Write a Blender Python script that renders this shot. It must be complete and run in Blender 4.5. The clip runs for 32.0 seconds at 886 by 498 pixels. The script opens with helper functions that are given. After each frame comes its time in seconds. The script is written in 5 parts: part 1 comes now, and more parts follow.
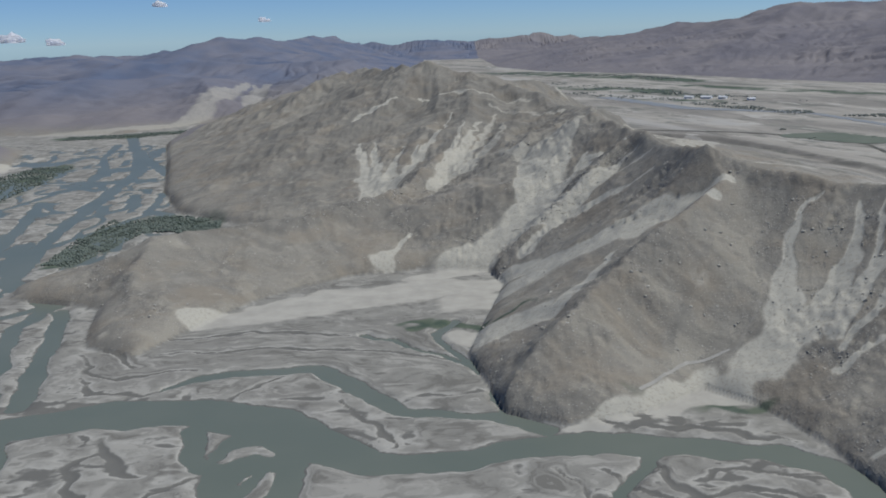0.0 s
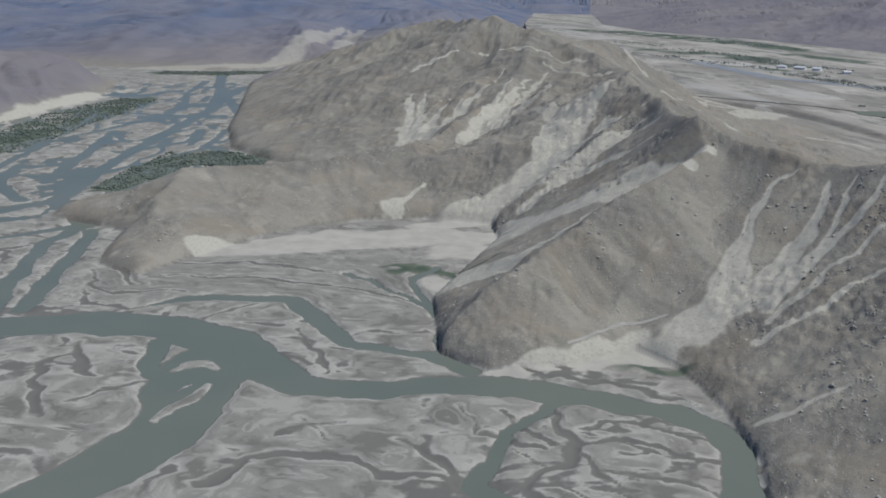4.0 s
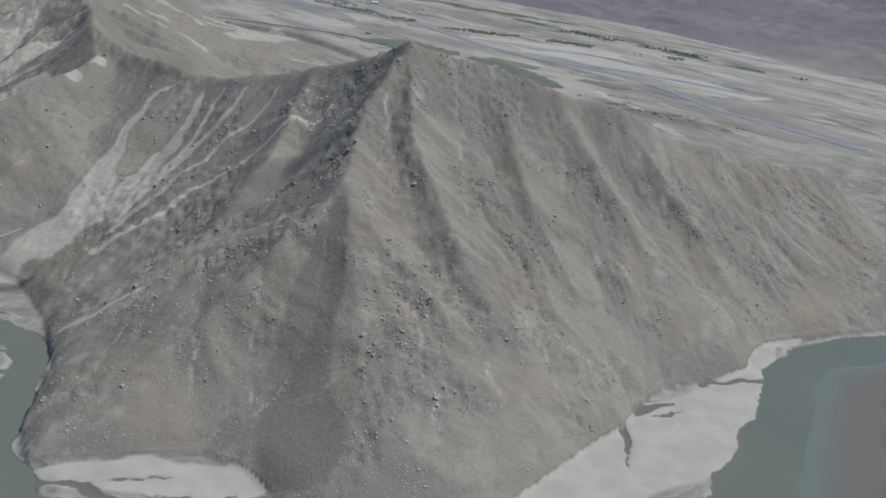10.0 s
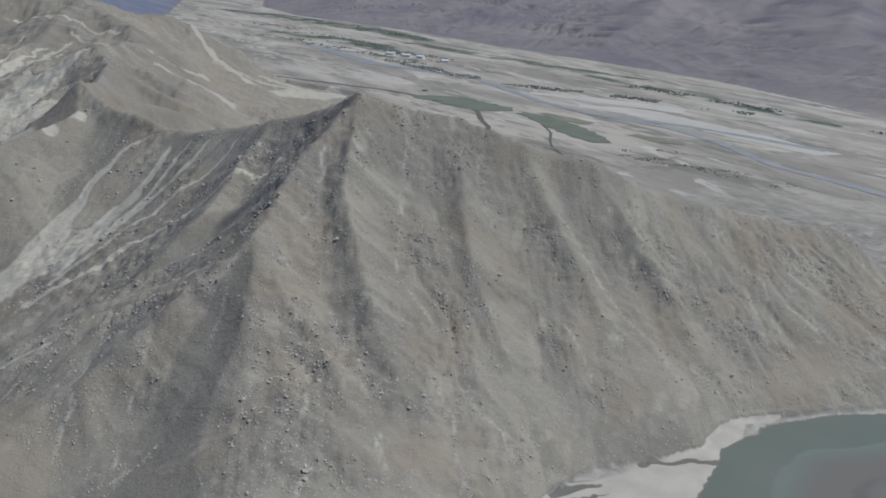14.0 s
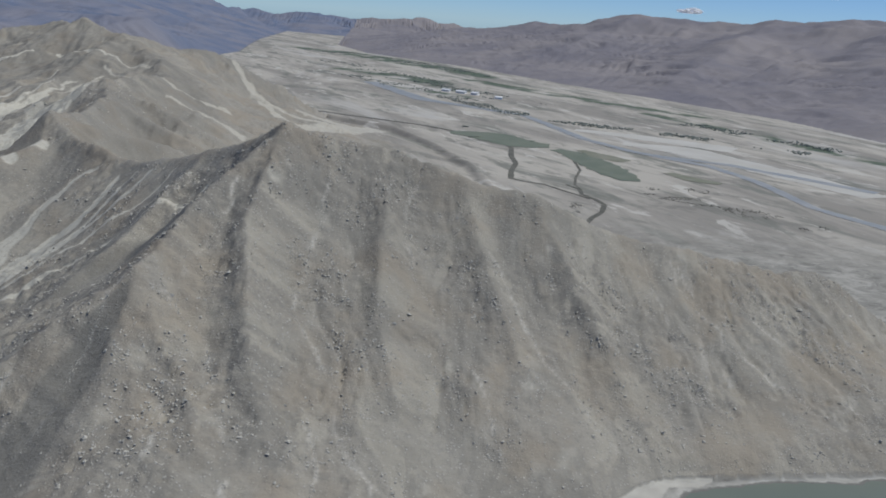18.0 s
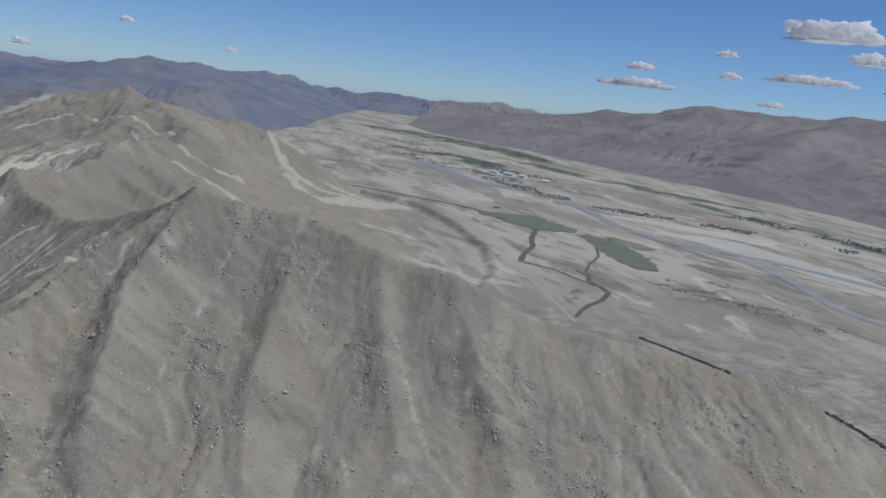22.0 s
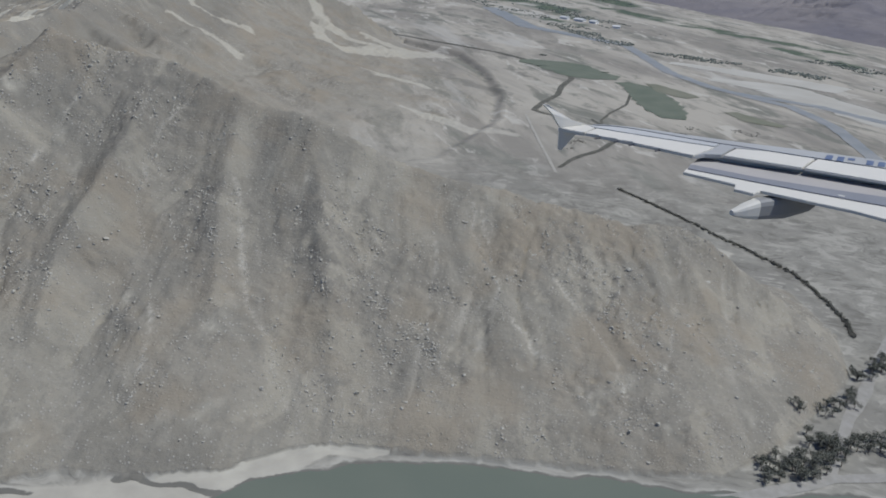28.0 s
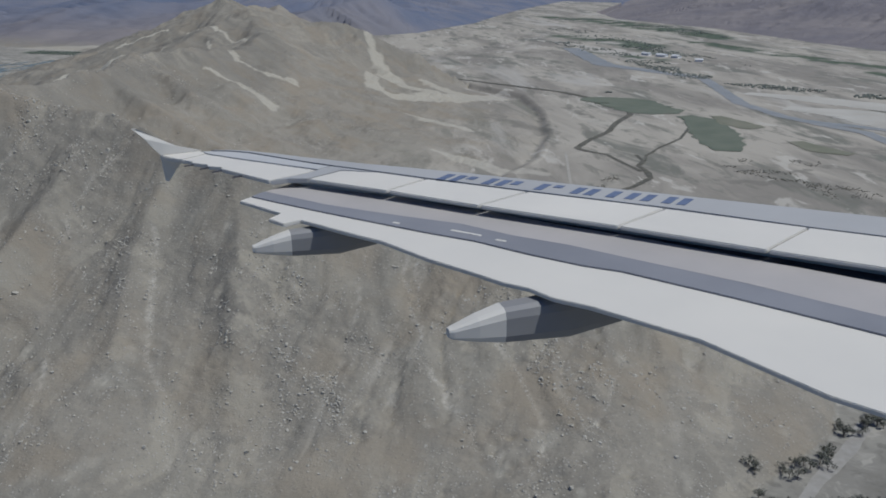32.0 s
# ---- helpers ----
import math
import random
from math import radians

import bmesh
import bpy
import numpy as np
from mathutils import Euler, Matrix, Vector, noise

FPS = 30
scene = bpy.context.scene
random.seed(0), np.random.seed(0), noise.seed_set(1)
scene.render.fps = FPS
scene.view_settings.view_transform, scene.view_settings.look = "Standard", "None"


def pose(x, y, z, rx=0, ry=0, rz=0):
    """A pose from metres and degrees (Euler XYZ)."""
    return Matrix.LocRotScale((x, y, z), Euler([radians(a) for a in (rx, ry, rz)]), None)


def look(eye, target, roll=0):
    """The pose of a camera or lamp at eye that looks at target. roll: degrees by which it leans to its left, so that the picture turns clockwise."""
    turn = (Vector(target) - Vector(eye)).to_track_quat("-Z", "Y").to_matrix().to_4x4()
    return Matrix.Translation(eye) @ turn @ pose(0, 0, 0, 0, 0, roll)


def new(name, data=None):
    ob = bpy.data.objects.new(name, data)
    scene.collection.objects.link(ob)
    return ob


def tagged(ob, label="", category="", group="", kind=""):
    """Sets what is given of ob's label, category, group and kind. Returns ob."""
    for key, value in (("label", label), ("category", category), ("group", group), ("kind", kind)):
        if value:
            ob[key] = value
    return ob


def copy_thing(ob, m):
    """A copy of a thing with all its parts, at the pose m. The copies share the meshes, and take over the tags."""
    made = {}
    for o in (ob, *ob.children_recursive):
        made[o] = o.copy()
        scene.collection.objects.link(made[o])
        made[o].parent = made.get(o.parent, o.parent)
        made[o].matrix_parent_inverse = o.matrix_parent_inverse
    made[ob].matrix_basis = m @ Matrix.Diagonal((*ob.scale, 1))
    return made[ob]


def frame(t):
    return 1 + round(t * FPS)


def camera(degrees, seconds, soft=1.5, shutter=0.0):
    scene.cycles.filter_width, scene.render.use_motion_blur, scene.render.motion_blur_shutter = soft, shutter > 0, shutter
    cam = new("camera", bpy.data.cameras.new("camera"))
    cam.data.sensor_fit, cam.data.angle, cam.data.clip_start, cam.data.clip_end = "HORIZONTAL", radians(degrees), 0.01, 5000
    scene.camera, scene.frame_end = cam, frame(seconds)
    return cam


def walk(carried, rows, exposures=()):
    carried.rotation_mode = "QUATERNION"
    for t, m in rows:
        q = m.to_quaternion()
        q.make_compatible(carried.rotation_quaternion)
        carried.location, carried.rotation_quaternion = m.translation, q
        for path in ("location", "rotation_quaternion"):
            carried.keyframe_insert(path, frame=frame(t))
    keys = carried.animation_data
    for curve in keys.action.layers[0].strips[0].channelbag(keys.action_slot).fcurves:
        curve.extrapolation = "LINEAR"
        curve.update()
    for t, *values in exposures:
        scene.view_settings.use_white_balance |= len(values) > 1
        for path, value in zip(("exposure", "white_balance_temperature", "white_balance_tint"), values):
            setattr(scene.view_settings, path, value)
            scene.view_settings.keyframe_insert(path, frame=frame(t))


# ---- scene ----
cam = camera(52.5, 32.0, 1.8)
PATH = [
    (0, (0.663, -0.656, 106.908), (0.607, 1.288, 106.442), -2.0),
    (0.5, (6.568, -1.641, 107.259), (6.302, 0.277, 106.76), -4.6),
    (1, (12.49, -3.1, 107.472), (12.059, -1.214, 106.966), -3.8),
    (1.5, (18.269, -4.623, 107.622), (17.779, -2.748, 107.127), -3.5),
    (2, (23.952, -6.453, 107.955), (23.456, -4.587, 107.432), -4.0),
    (2.5, (29.871, -8.306, 108.317), (29.373, -6.436, 107.81), -2.8),
    (4.5, (56.385, -16.509, 109.602), (56.213, -14.616, 108.981), 0.5),
    (5, (63.422, -18.112, 109.493), (63.435, -16.239, 108.791), -0.7),
    (5.5, (69.853, -18.565, 109.431), (70.132, -16.704, 108.754), 1.3),
    (6, (75.864, -19.659, 109.321), (76.276, -17.814, 108.668), 2.7),
    (6.5, (81.347, -20.254, 109.33), (81.853, -18.416, 108.726), 4.2),
    (7, (87.462, -20.807, 109.179), (87.957, -18.98, 108.533), 4.3),
    (7.5, (94.148, -21.781, 109.03), (94.748, -19.989, 108.377), 4.8),
    (8, (100.731, -22.137, 109.099), (101.343, -20.351, 108.44), 5.8),
    (8.5, (107.249, -22.832, 108.869), (107.855, -21.056, 108.177), 6.3),
    (9, (113.885, -23.218, 108.743), (114.527, -21.459, 108.04), 6.6),
    (9.5, (119.966, -22.636, 108.918), (120.544, -20.844, 108.244), 6.1),
    (10, (126.223, -22.598, 108.807), (126.787, -20.797, 108.144), 6.3),
    (10.5, (132.042, -22.116, 108.736), (132.568, -20.299, 108.085), 5.4),
    (11, (138.178, -21.345, 109.06), (138.67, -19.5, 108.465), 4.9),
    (11.5, (144.17, -20.759, 109.076), (144.662, -18.895, 108.545), 3.5),
    (12, (150.706, -20.45, 109.074), (151.136, -18.575, 108.526), 4.8),
    (12.5, (156.947, -20.183, 108.446), (157.339, -18.294, 107.918), 4.9),
    (13, (163.114, -19.464, 108.635), (163.456, -17.578, 108.065), 3.8),
    (13.5, (169.502, -19.03, 108.748), (169.854, -17.143, 108.187), 4.4),
    (15.5, (194.143, -16.115, 109.254), (194.392, -14.219, 108.67), 5.1),
    (16, (200.0, -14.992, 109.323), (200.215, -13.082, 108.771), 4.3),
    (16.5, (206.188, -13.893, 109.284), (206.396, -11.972, 108.77), 4.1),
    (17, (212.468, -12.835, 109.289), (212.637, -10.911, 108.77), 4.2),
    (17.5, (218.729, -11.68, 109.329), (218.897, -9.749, 108.838), 4.7),
    (18, (224.746, -10.579, 108.92), (224.892, -8.648, 108.421), 4.6),
    (18.5, (231.093, -9.312, 109.012), (231.219, -7.38, 108.513), 4.6),
    (19, (237.144, -8.128, 108.361), (237.211, -6.211, 107.795), 3.3),
    (19.5, (243.287, -6.415, 108.631), (243.329, -4.495, 108.074), 2.2),
    (20, (249.514, -4.745, 109.047), (249.587, -2.8, 108.587), 5.1),
    (20.5, (255.177, -3.574, 109.035), (255.27, -1.615, 108.646), 5.5),
    (21, (261.426, -1.723, 109.375), (261.449, 0.24, 108.996), 6.1),
    (21.5, (267.35, 0.0, 109.303), (267.349, 1.969, 108.952), 6.2),
    (22, (273.544, 2.088, 109.554), (273.503, 4.059, 109.214), 6.6),
    (22.5, (279.836, 3.492, 109.257), (279.783, 5.457, 108.89), 6.6),
    (23, (285.953, 4.806, 108.941), (285.861, 6.746, 108.463), 5.2),
    (23.5, (292.532, 6.406, 109.619), (292.461, 8.353, 109.164), 5.0),
    (24, (298.775, 7.658, 110.037), (298.703, 9.603, 109.58), 5.5),
    (24.5, (304.972, 9.374, 110.676), (304.916, 11.338, 110.307), 6.7),
    (25, (310.994, 10.996, 110.755), (310.861, 12.948, 110.339), 7.8),
    (25.5, (317.581, 12.697, 110.842), (317.451, 14.641, 110.39), 8.1),
    (27.5, (339.028, 19.708, 110.061), (338.812, 21.62, 109.517), 6.7),
    (28, (344.998, 22.411, 110.458), (344.732, 24.276, 109.785), 4.8),
    (28.5, (350.374, 25.401, 109.553), (350.125, 27.268, 108.88), 5.1),
    (29, (356.274, 28.348, 109.597), (355.983, 30.205, 108.915), 5.1),
    (29.5, (361.872, 31.484, 108.926), (361.559, 33.345, 108.263), 4.5),
    (30, (367.749, 34.935, 108.89), (367.377, 36.78, 108.214), 2.8),
    (30.5, (373.625, 38.297, 108.756), (373.227, 40.146, 108.105), 3.0),
    (31, (378.742, 41.806, 108.114), (378.314, 43.663, 107.508), 2.3),
    (31.5, (384.669, 45.168, 107.634), (384.19, 47.031, 107.088), 2.3),
    (32, (391.482, 47.821, 107.644), (390.94, 49.654, 107.056), 0.7),
]
walk(cam, [(t, look(eye, target, roll)) for t, eye, target, roll in PATH], [(0, 0.0, 6330, 6.5), (5, 0.12, 6330, 6.5), (18, 0.12, 6330, 6.5), (23, 0.0, 6330, 6.5), (27, 0.08, 6330, 6.5), (29.5, 0.1, 6330, 6.5), (31, 0.1, 6330, 6.5), (32, -0.1, 6330, 6.5)])

# ---- light ----
SUN_EL, SUN_AZ = radians(62), radians(91)      # height; bearing clockwise from +y
world = bpy.data.worlds.new("sky")
scene.world = world
world.use_nodes = True
wn = world.node_tree
sky = wn.nodes.new("ShaderNodeTexSky")
sky.sky_type = 'NISHITA'
sky.sun_disc = False
sky.sun_elevation, sky.sun_rotation = SUN_EL, SUN_AZ
sky.altitude, sky.air_density, sky.dust_density, sky.ozone_density = 3600, 1.0, 0.9, 2.5
wn.nodes["Background"].inputs[1].default_value = 0.066
clear = wn.nodes.new("ShaderNodeMix")
clear.data_type, clear.blend_type = 'RGBA', 'MULTIPLY'
clear.inputs[0].default_value, clear.inputs[7].default_value = 1.0, (0.74, 0.93, 1.25, 1)
wn.links.new(sky.outputs[0], clear.inputs[6])
wn.links.new(clear.outputs[2], wn.nodes["Background"].inputs[0])
sun_data = bpy.data.lights.new("sun", 'SUN')
sun_data.energy, sun_data.angle, sun_data.color = 3.5, radians(0.55), (1.0, 0.98, 0.955)
sun = new("sun", sun_data)
way = Vector((math.sin(SUN_AZ) * math.cos(SUN_EL), math.cos(SUN_AZ) * math.cos(SUN_EL), math.sin(SUN_EL)))
sun.matrix_world = look(way * 900, (0, 0, 0))
scene.view_settings.exposure = 0.0


# ---- numeric helpers ----
rng = np.random.default_rng(7)


def vnoise(x, y, seed):
    """Smooth lattice noise, -1 to 1."""
    lat = np.random.default_rng(seed).random((256, 256)) * 2 - 1
    xi, yi = np.floor(x).astype(int), np.floor(y).astype(int)
    fx, fy = x - xi, y - yi
    fx, fy = fx * fx * (3 - 2 * fx), fy * fy * (3 - 2 * fy)
    a, b = xi & 255, yi & 255
    c, d = (xi + 1) & 255, (yi + 1) & 255
    top = lat[a, b] * (1 - fx) + lat[c, b] * fx
    low = lat[a, d] * (1 - fx) + lat[c, d] * fx
    return top * (1 - fy) + low * fy


def fbm(x, y, scale, octaves, seed, ridged=False):
    total, amp, norm = 0, 1.0, 0.0
    for k in range(octaves):
        v = vnoise(x / scale + 17.3 * k, y / scale - 9.1 * k, seed + k)
        total = total + amp * ((1 - 2 * np.abs(v)) if ridged else v)
        norm += amp
        amp, scale = amp * 0.5, scale * 0.5
    return total / norm


def line_dist(x, y, pts, along=False):
    """Distance to a polyline and the value carried by its nearest point."""
    best = np.full(x.shape, 1e9)
    val, arc, run = np.zeros(x.shape), np.zeros(x.shape), 0.0
    for (x0, y0, *a), (x1, y1, *b) in zip(pts[:-1], pts[1:]):
        dx, dy = x1 - x0, y1 - y0
        s = np.clip(((x - x0) * dx + (y - y0) * dy) / (dx * dx + dy * dy + 1e-9), 0, 1)
        d = np.hypot(x - x0 - s * dx, y - y0 - s * dy)
        near = d < best
        best = np.where(near, d, best)
        if a:
            val = np.where(near, a[0] + s * (b[0] - a[0]), val)
        if along:
            length = math.hypot(dx, dy)
            turn = np.arctan2(y - y0 - s * dy, x - x0 - s * dx)
            side = np.sign((x - x0) * dy - (y - y0) * dx)
            arc = np.where(near, run + s * length + 300 * side + np.where((s <= 0) | (s >= 1), 6 * turn, 0), arc)
            run += length
    return (best, val, arc) if along else (best, val)


def inside(x, y, poly):
    hit = np.zeros(x.shape, bool)
    for (x0, y0), (x1, y1) in zip(poly, poly[1:] + poly[:1]):
        cross = (y0 > y) != (y1 > y)
        if y1 != y0:
            hit ^= cross & (x < (x1 - x0) * (y - y0) / (y1 - y0) + x0)
    return hit


def smooth(v, a, b):
    s = np.clip((v - a) / (b - a), 0, 1)
    return s * s * (3 - 2 * s)


# ---- plan of the land: feet of the hills, crests and spurs ----
FIRST_MASSIF = [
    (-198, 370), (-166, 360), (-152, 350), (-145, 322), (-138, 304), (-116, 293), (-107, 318), (-92, 352), (-78, 372), (-55, 392), (-20, 402), (10, 396), (16, 372), (8, 330), (0, 288), (10, 240), (27, 230), (49, 236), (70, 252), (82, 240),
    (92, 214), (97, 188), (94, 160), (97, 147), (108, 145.5), (131, 146), (140, 138), (147, 124), (160, 115), (182, 114), (196, 124), (217, 139), (231, 148), (239, 156), (250, 164),
    (266, 167), (281, 173), (291, 184), (300, 189), (316, 191.5), (342, 195), (366, 198), (386, 202), (400, 216), (412, 236), (428, 264), (431, 292), (424, 330), (392, 345), (340, 342),
]
SECOND_MASSIF = [
    (290, 332), (250, 330), (214, 345), (205, 375), (236, 410), (280, 450), (300, 560), (292, 650), (270, 740), (235, 830), (150, 900), (60, 970), (-30, 1110), (-120, 1300),
    (-300, 1350), (-345, 1130), (-320, 960), (-262, 780), (-222, 650), (-186, 565), (-140, 522), (-100, 502), (-62, 493), (-98, 481), (-136, 472), (-150, 450), (-178, 425),
    (-205, 385),
]
MASSIF = FIRST_MASSIF + SECOND_MASSIF
FIRST_CRESTS = [
    [(-98, 920, 68), (-60, 850, 72), (-30, 777, 79), (5, 760, 74), (48, 700, 60), (72, 640, 54), (78, 540, 59), (72, 500, 61),
     (86, 450, 55), (90, 400, 56), (94, 350, 61), (112, 330, 55), (140, 306, 52), (170, 278, 62), (196, 258, 75),
     (228, 266, 68), (252, 263, 62.5), (272, 260, 58.5), (284, 261, 53.5), (300, 264, 47.5), (319, 267, 43), (345, 273, 37.5), (362, 279, 33), (376, 284, 33), (388, 285, 29), (402, 286, 19), (426, 288, 3)],
    [(-98, 920, 68), (-110, 1010, 60), (-150, 1130, 60), (-220, 1290, 30)],
]
SECOND_CRESTS = [
    [(-98, 920, 68), (-145, 900, 62), (-176, 850, 36), (-200, 790, 18), (-222, 740, 6)],
    [(-30, 777, 79), (-56, 760, 62), (-97, 700, 42), (-130, 655, 27), (-146, 605, 13), (-166, 563, 3)],
    [(5, 760, 74), (5, 690, 64), (4, 640, 52), (-8, 560, 35), (-38, 478, 24), (-66, 446, 20), (-104, 426, 19),
     (-142, 394, 21), (-142, 368, 15), (-134, 338, 7), (-126, 308, 1)], [(-142, 394, 21), (-170, 382, 10), (-192, 372, 2)], [(-104, 426, 19), (-98, 390, 13), (-96, 360, 3)], [(-66, 446, 20), (-62, 418, 9), (-60, 398, 2)],
    [(86, 450, 55), (48, 415, 33), (12, 388, 7)], [(78, 540, 59), (42, 520, 50), (20, 490, 36)],
]
THIRD_CRESTS = [
    [(94, 350, 61), (97, 332, 52), (79, 312, 45), (59, 298, 36), (38, 274, 24), (22, 258, 16), (11, 245, 6)], [(97, 332, 52), (84, 300, 34), (66, 270, 14), (58, 248, 3)],
    [(170, 278, 62), (152, 240, 42), (135, 218, 26), (118, 205, 13), (98, 190, 2)], [(196, 258, 75), (178, 232, 59), (167, 200, 45), (168, 180, 30), (166, 155, 14), (164, 125, 1)],
    [(167, 200, 45), (150, 188, 33), (132, 176, 18), (108, 165, 3)],
]
FOURTH_CRESTS = [
    [(196, 258, 75), (190, 222, 55), (195, 192, 36), (204, 165, 15), (206, 138, 1)], [(228, 266, 68), (226, 236, 49.5), (226, 208, 34), (232, 184, 17), (240, 162, 2)],
    [(272, 260, 56), (283, 236, 39), (292, 215, 20), (297, 198, 4)], [(250, 263, 61), (257, 230, 40.5), (265, 206, 20), (274, 180, 2)],
    [(319, 267, 42), (298, 248, 33), (304, 228, 20), (320, 212, 5)], [(345, 273, 36), (352, 242, 16), (366, 214, 2)], [(376, 284, 32), (390, 252, 14), (404, 230, 2)],
]
FIFTH_CRESTS = [
    [(72, 640, 54), (108, 668, 30), (150, 680, 12), (190, 700, 4)], [(78, 540, 59), (112, 560, 42), (150, 575, 20), (200, 590, 6)],
    [(72, 500, 61), (115, 490, 44), (160, 480, 22), (205, 470, 8)], [(86, 450, 55), (122, 440, 42), (160, 436, 24), (196, 420, 8)],
    [(-30, 777, 79), (-12, 825, 66), (8, 880, 46), (22, 940, 20)], [(-60, 850, 72), (-40, 920, 52), (-10, 1000, 20)], [(-56, 760, 62), (-62, 690, 42), (-80, 640, 27)],
    [(5, 690, 64), (-22, 640, 44), (-32, 600, 35)],
]
SIXTH_CRESTS = [
    [(48, 700, 60), (38, 640, 47), (30, 590, 43), (24, 540, 40)], [(-97, 700, 42), (-100, 650, 26), (-112, 600, 14)], [(48, 700, 60), (92, 642, 41), (130, 620, 20), (170, 600, 5)],
    [(94, 350, 61), (132, 383, 46), (170, 420, 20), (200, 450, 5)], [(5, 760, 74), (30, 785, 66), (70, 820, 53), (105, 848, 39), (140, 872, 21), (168, 884, 5)], [(70, 820, 53), (64, 880, 34), (62, 940, 10)], [(70, 820, 53), (112, 790, 30), (160, 775, 10)],
]
CRESTS = FIRST_CRESTS + SECOND_CRESTS + THIRD_CRESTS + FOURTH_CRESTS + FIFTH_CRESTS + SIXTH_CRESTS
WEST_HILLS = [(-430, 300), (-445, 531), (-407, 614), (-411, 792), (-470, 950), (-620, 1000), (-900, 1050), (-1500, 900), (-1500, 300), (-800, 150)]
WEST_CRESTS = [[(-1200, 400, 90), (-800, 480, 70), (-620, 560, 60), (-500, 640, 46), (-440, 720, 16)],
               [(-800, 480, 70), (-600, 800, 62), (-480, 860, 30)], [(-620, 560, 60), (-520, 480, 34), (-455, 430, 6)]]
NORTH_RANGE = [(-340, 1180), (-420, 1090), (-560, 1100), (-900, 1250), (-4600, 1400), (-4600, 4700), (-500, 4700), (-150, 3600), (-110, 2400), (-60, 1760), (-90, 1520), (-200, 1370)]
NORTH_CRESTS = [[(-3500, 2300, 112), (-2000, 2050, 96), (-1300, 1900, 84), (-900, 2000, 84), (-620, 1700, 72), (-420, 1450, 54), (-340, 1250, 24)],
                [(-900, 2000, 84), (-700, 2600, 86), (-600, 3500, 96), (-500, 4500, 92)],
                [(-700, 2600, 86), (-420, 2500, 62), (-190, 2380, 12)], [(-620, 1700, 72), (-400, 1650, 64), (-188, 1590, 71), (-110, 1640, 30)], [(-188, 1590, 71), (-250, 1480, 52), (-290, 1330, 20)],
                [(-1300, 1900, 102), (-1150, 1500, 62), (-1100, 1330, 10)], [(-620, 1700, 82), (-640, 1400, 54), (-620, 1150, 6)]]
VALLEY_END = [(-330, 3400), (-60, 3250), (160, 3250), (420, 3400), (700, 4790), (-700, 4790)]
VALLEY_END_CRESTS = [[(-500, 4600, 80), (-120, 4500, 78), (60, 4560, 70), (250, 4480, 80), (600, 4600, 84)]]
EAST_RANGE = [(60, 3400), (90, 2400), (180, 2050), (389, 1811), (520, 1560), (640, 1380), (760, 1180), (800, 980), (840, 720), (900, 400), (1000, -300), (4700, -300), (4700, 4800), (300, 4800)]
FIRST_EAST_CRESTS = [
    [(560, 4700, 60), (620, 3700, 76), (700, 2950, 100), (900, 2500, 150), (1200, 2300, 175), (1500, 2000, 170), (1750, 1500, 180), (1900, 900, 190), (2000, 200, 190)],
    [(700, 2950, 100), (440, 2550, 60), (220, 2250, 10)], [(900, 2500, 150), (640, 2050, 66), (450, 1850, 8)], [(1200, 2300, 175), (900, 1800, 84), (660, 1450, 8)],
    [(1500, 2000, 170), (1150, 1500, 96), (830, 1200, 8)], [(1750, 1500, 180), (1300, 1150, 90), (880, 960, 8)], [(1900, 900, 190), (1350, 700, 90), (900, 620, 8)],
]
SECOND_EAST_CRESTS = [
    [(2000, 200, 190), (1300, 250, 80), (960, 150, 8)],
]
EAST_CRESTS = FIRST_EAST_CRESTS + SECOND_EAST_CRESTS

# channels of the river: centre line and half width
FIRST_CHANNELS = [
    [(-420, 250, 9), (-300, 262, 9), (-202, 243, 9), (-166, 234, 7), (-138, 235, 8), (-110, 245, 9), (-80, 245, 9), (-59, 239, 10), (-47, 226, 10),
     (-27, 211, 6), (-8, 209, 5), (12, 217, 5), (33, 220, 7), (54, 217, 5), (75, 212, 4.5), (88, 205, 4.5), (92, 192, 4), (89, 168, 4.5),
     (90, 148, 5), (96, 131, 6), (120, 112, 9), (160, 94, 12), (205, 92, 13), (246, 108, 13), (276, 134, 15), (297, 159, 15), (313, 173, 14), (336, 177, 15), (380, 180, 15), (450, 190, 20), (600, 180, 24), (900, 120, 30)],
]
SECOND_CHANNELS = [
    [(-56, 224, 12), (-55, 206, 13), (-52, 190, 10.5), (-50, 180, 9.5), (-54, 165, 9), (-62, 145, 9), (-80, 115, 10), (-120, 80, 12), (-300, 40, 16)],
    [(-78, 232, 3), (-73, 219, 3), (-70, 209, 3)],
    [(-98, 264, 1), (-90, 272, 1.6), (-78, 277, 2.2), (-63, 278, 3), (-51, 278, 3.6), (-38, 266, 4), (-31, 257, 3.6), (-20, 243, 3), (-6, 239, 2.6), (8, 237, 3), (21, 228, 3)],
    [(10, 236, 2), (8, 258, 1.2), (6, 270, 1.1), (-6, 284, 0.9), (-22, 300, 0.9), (-39, 311, 0.9)],
]
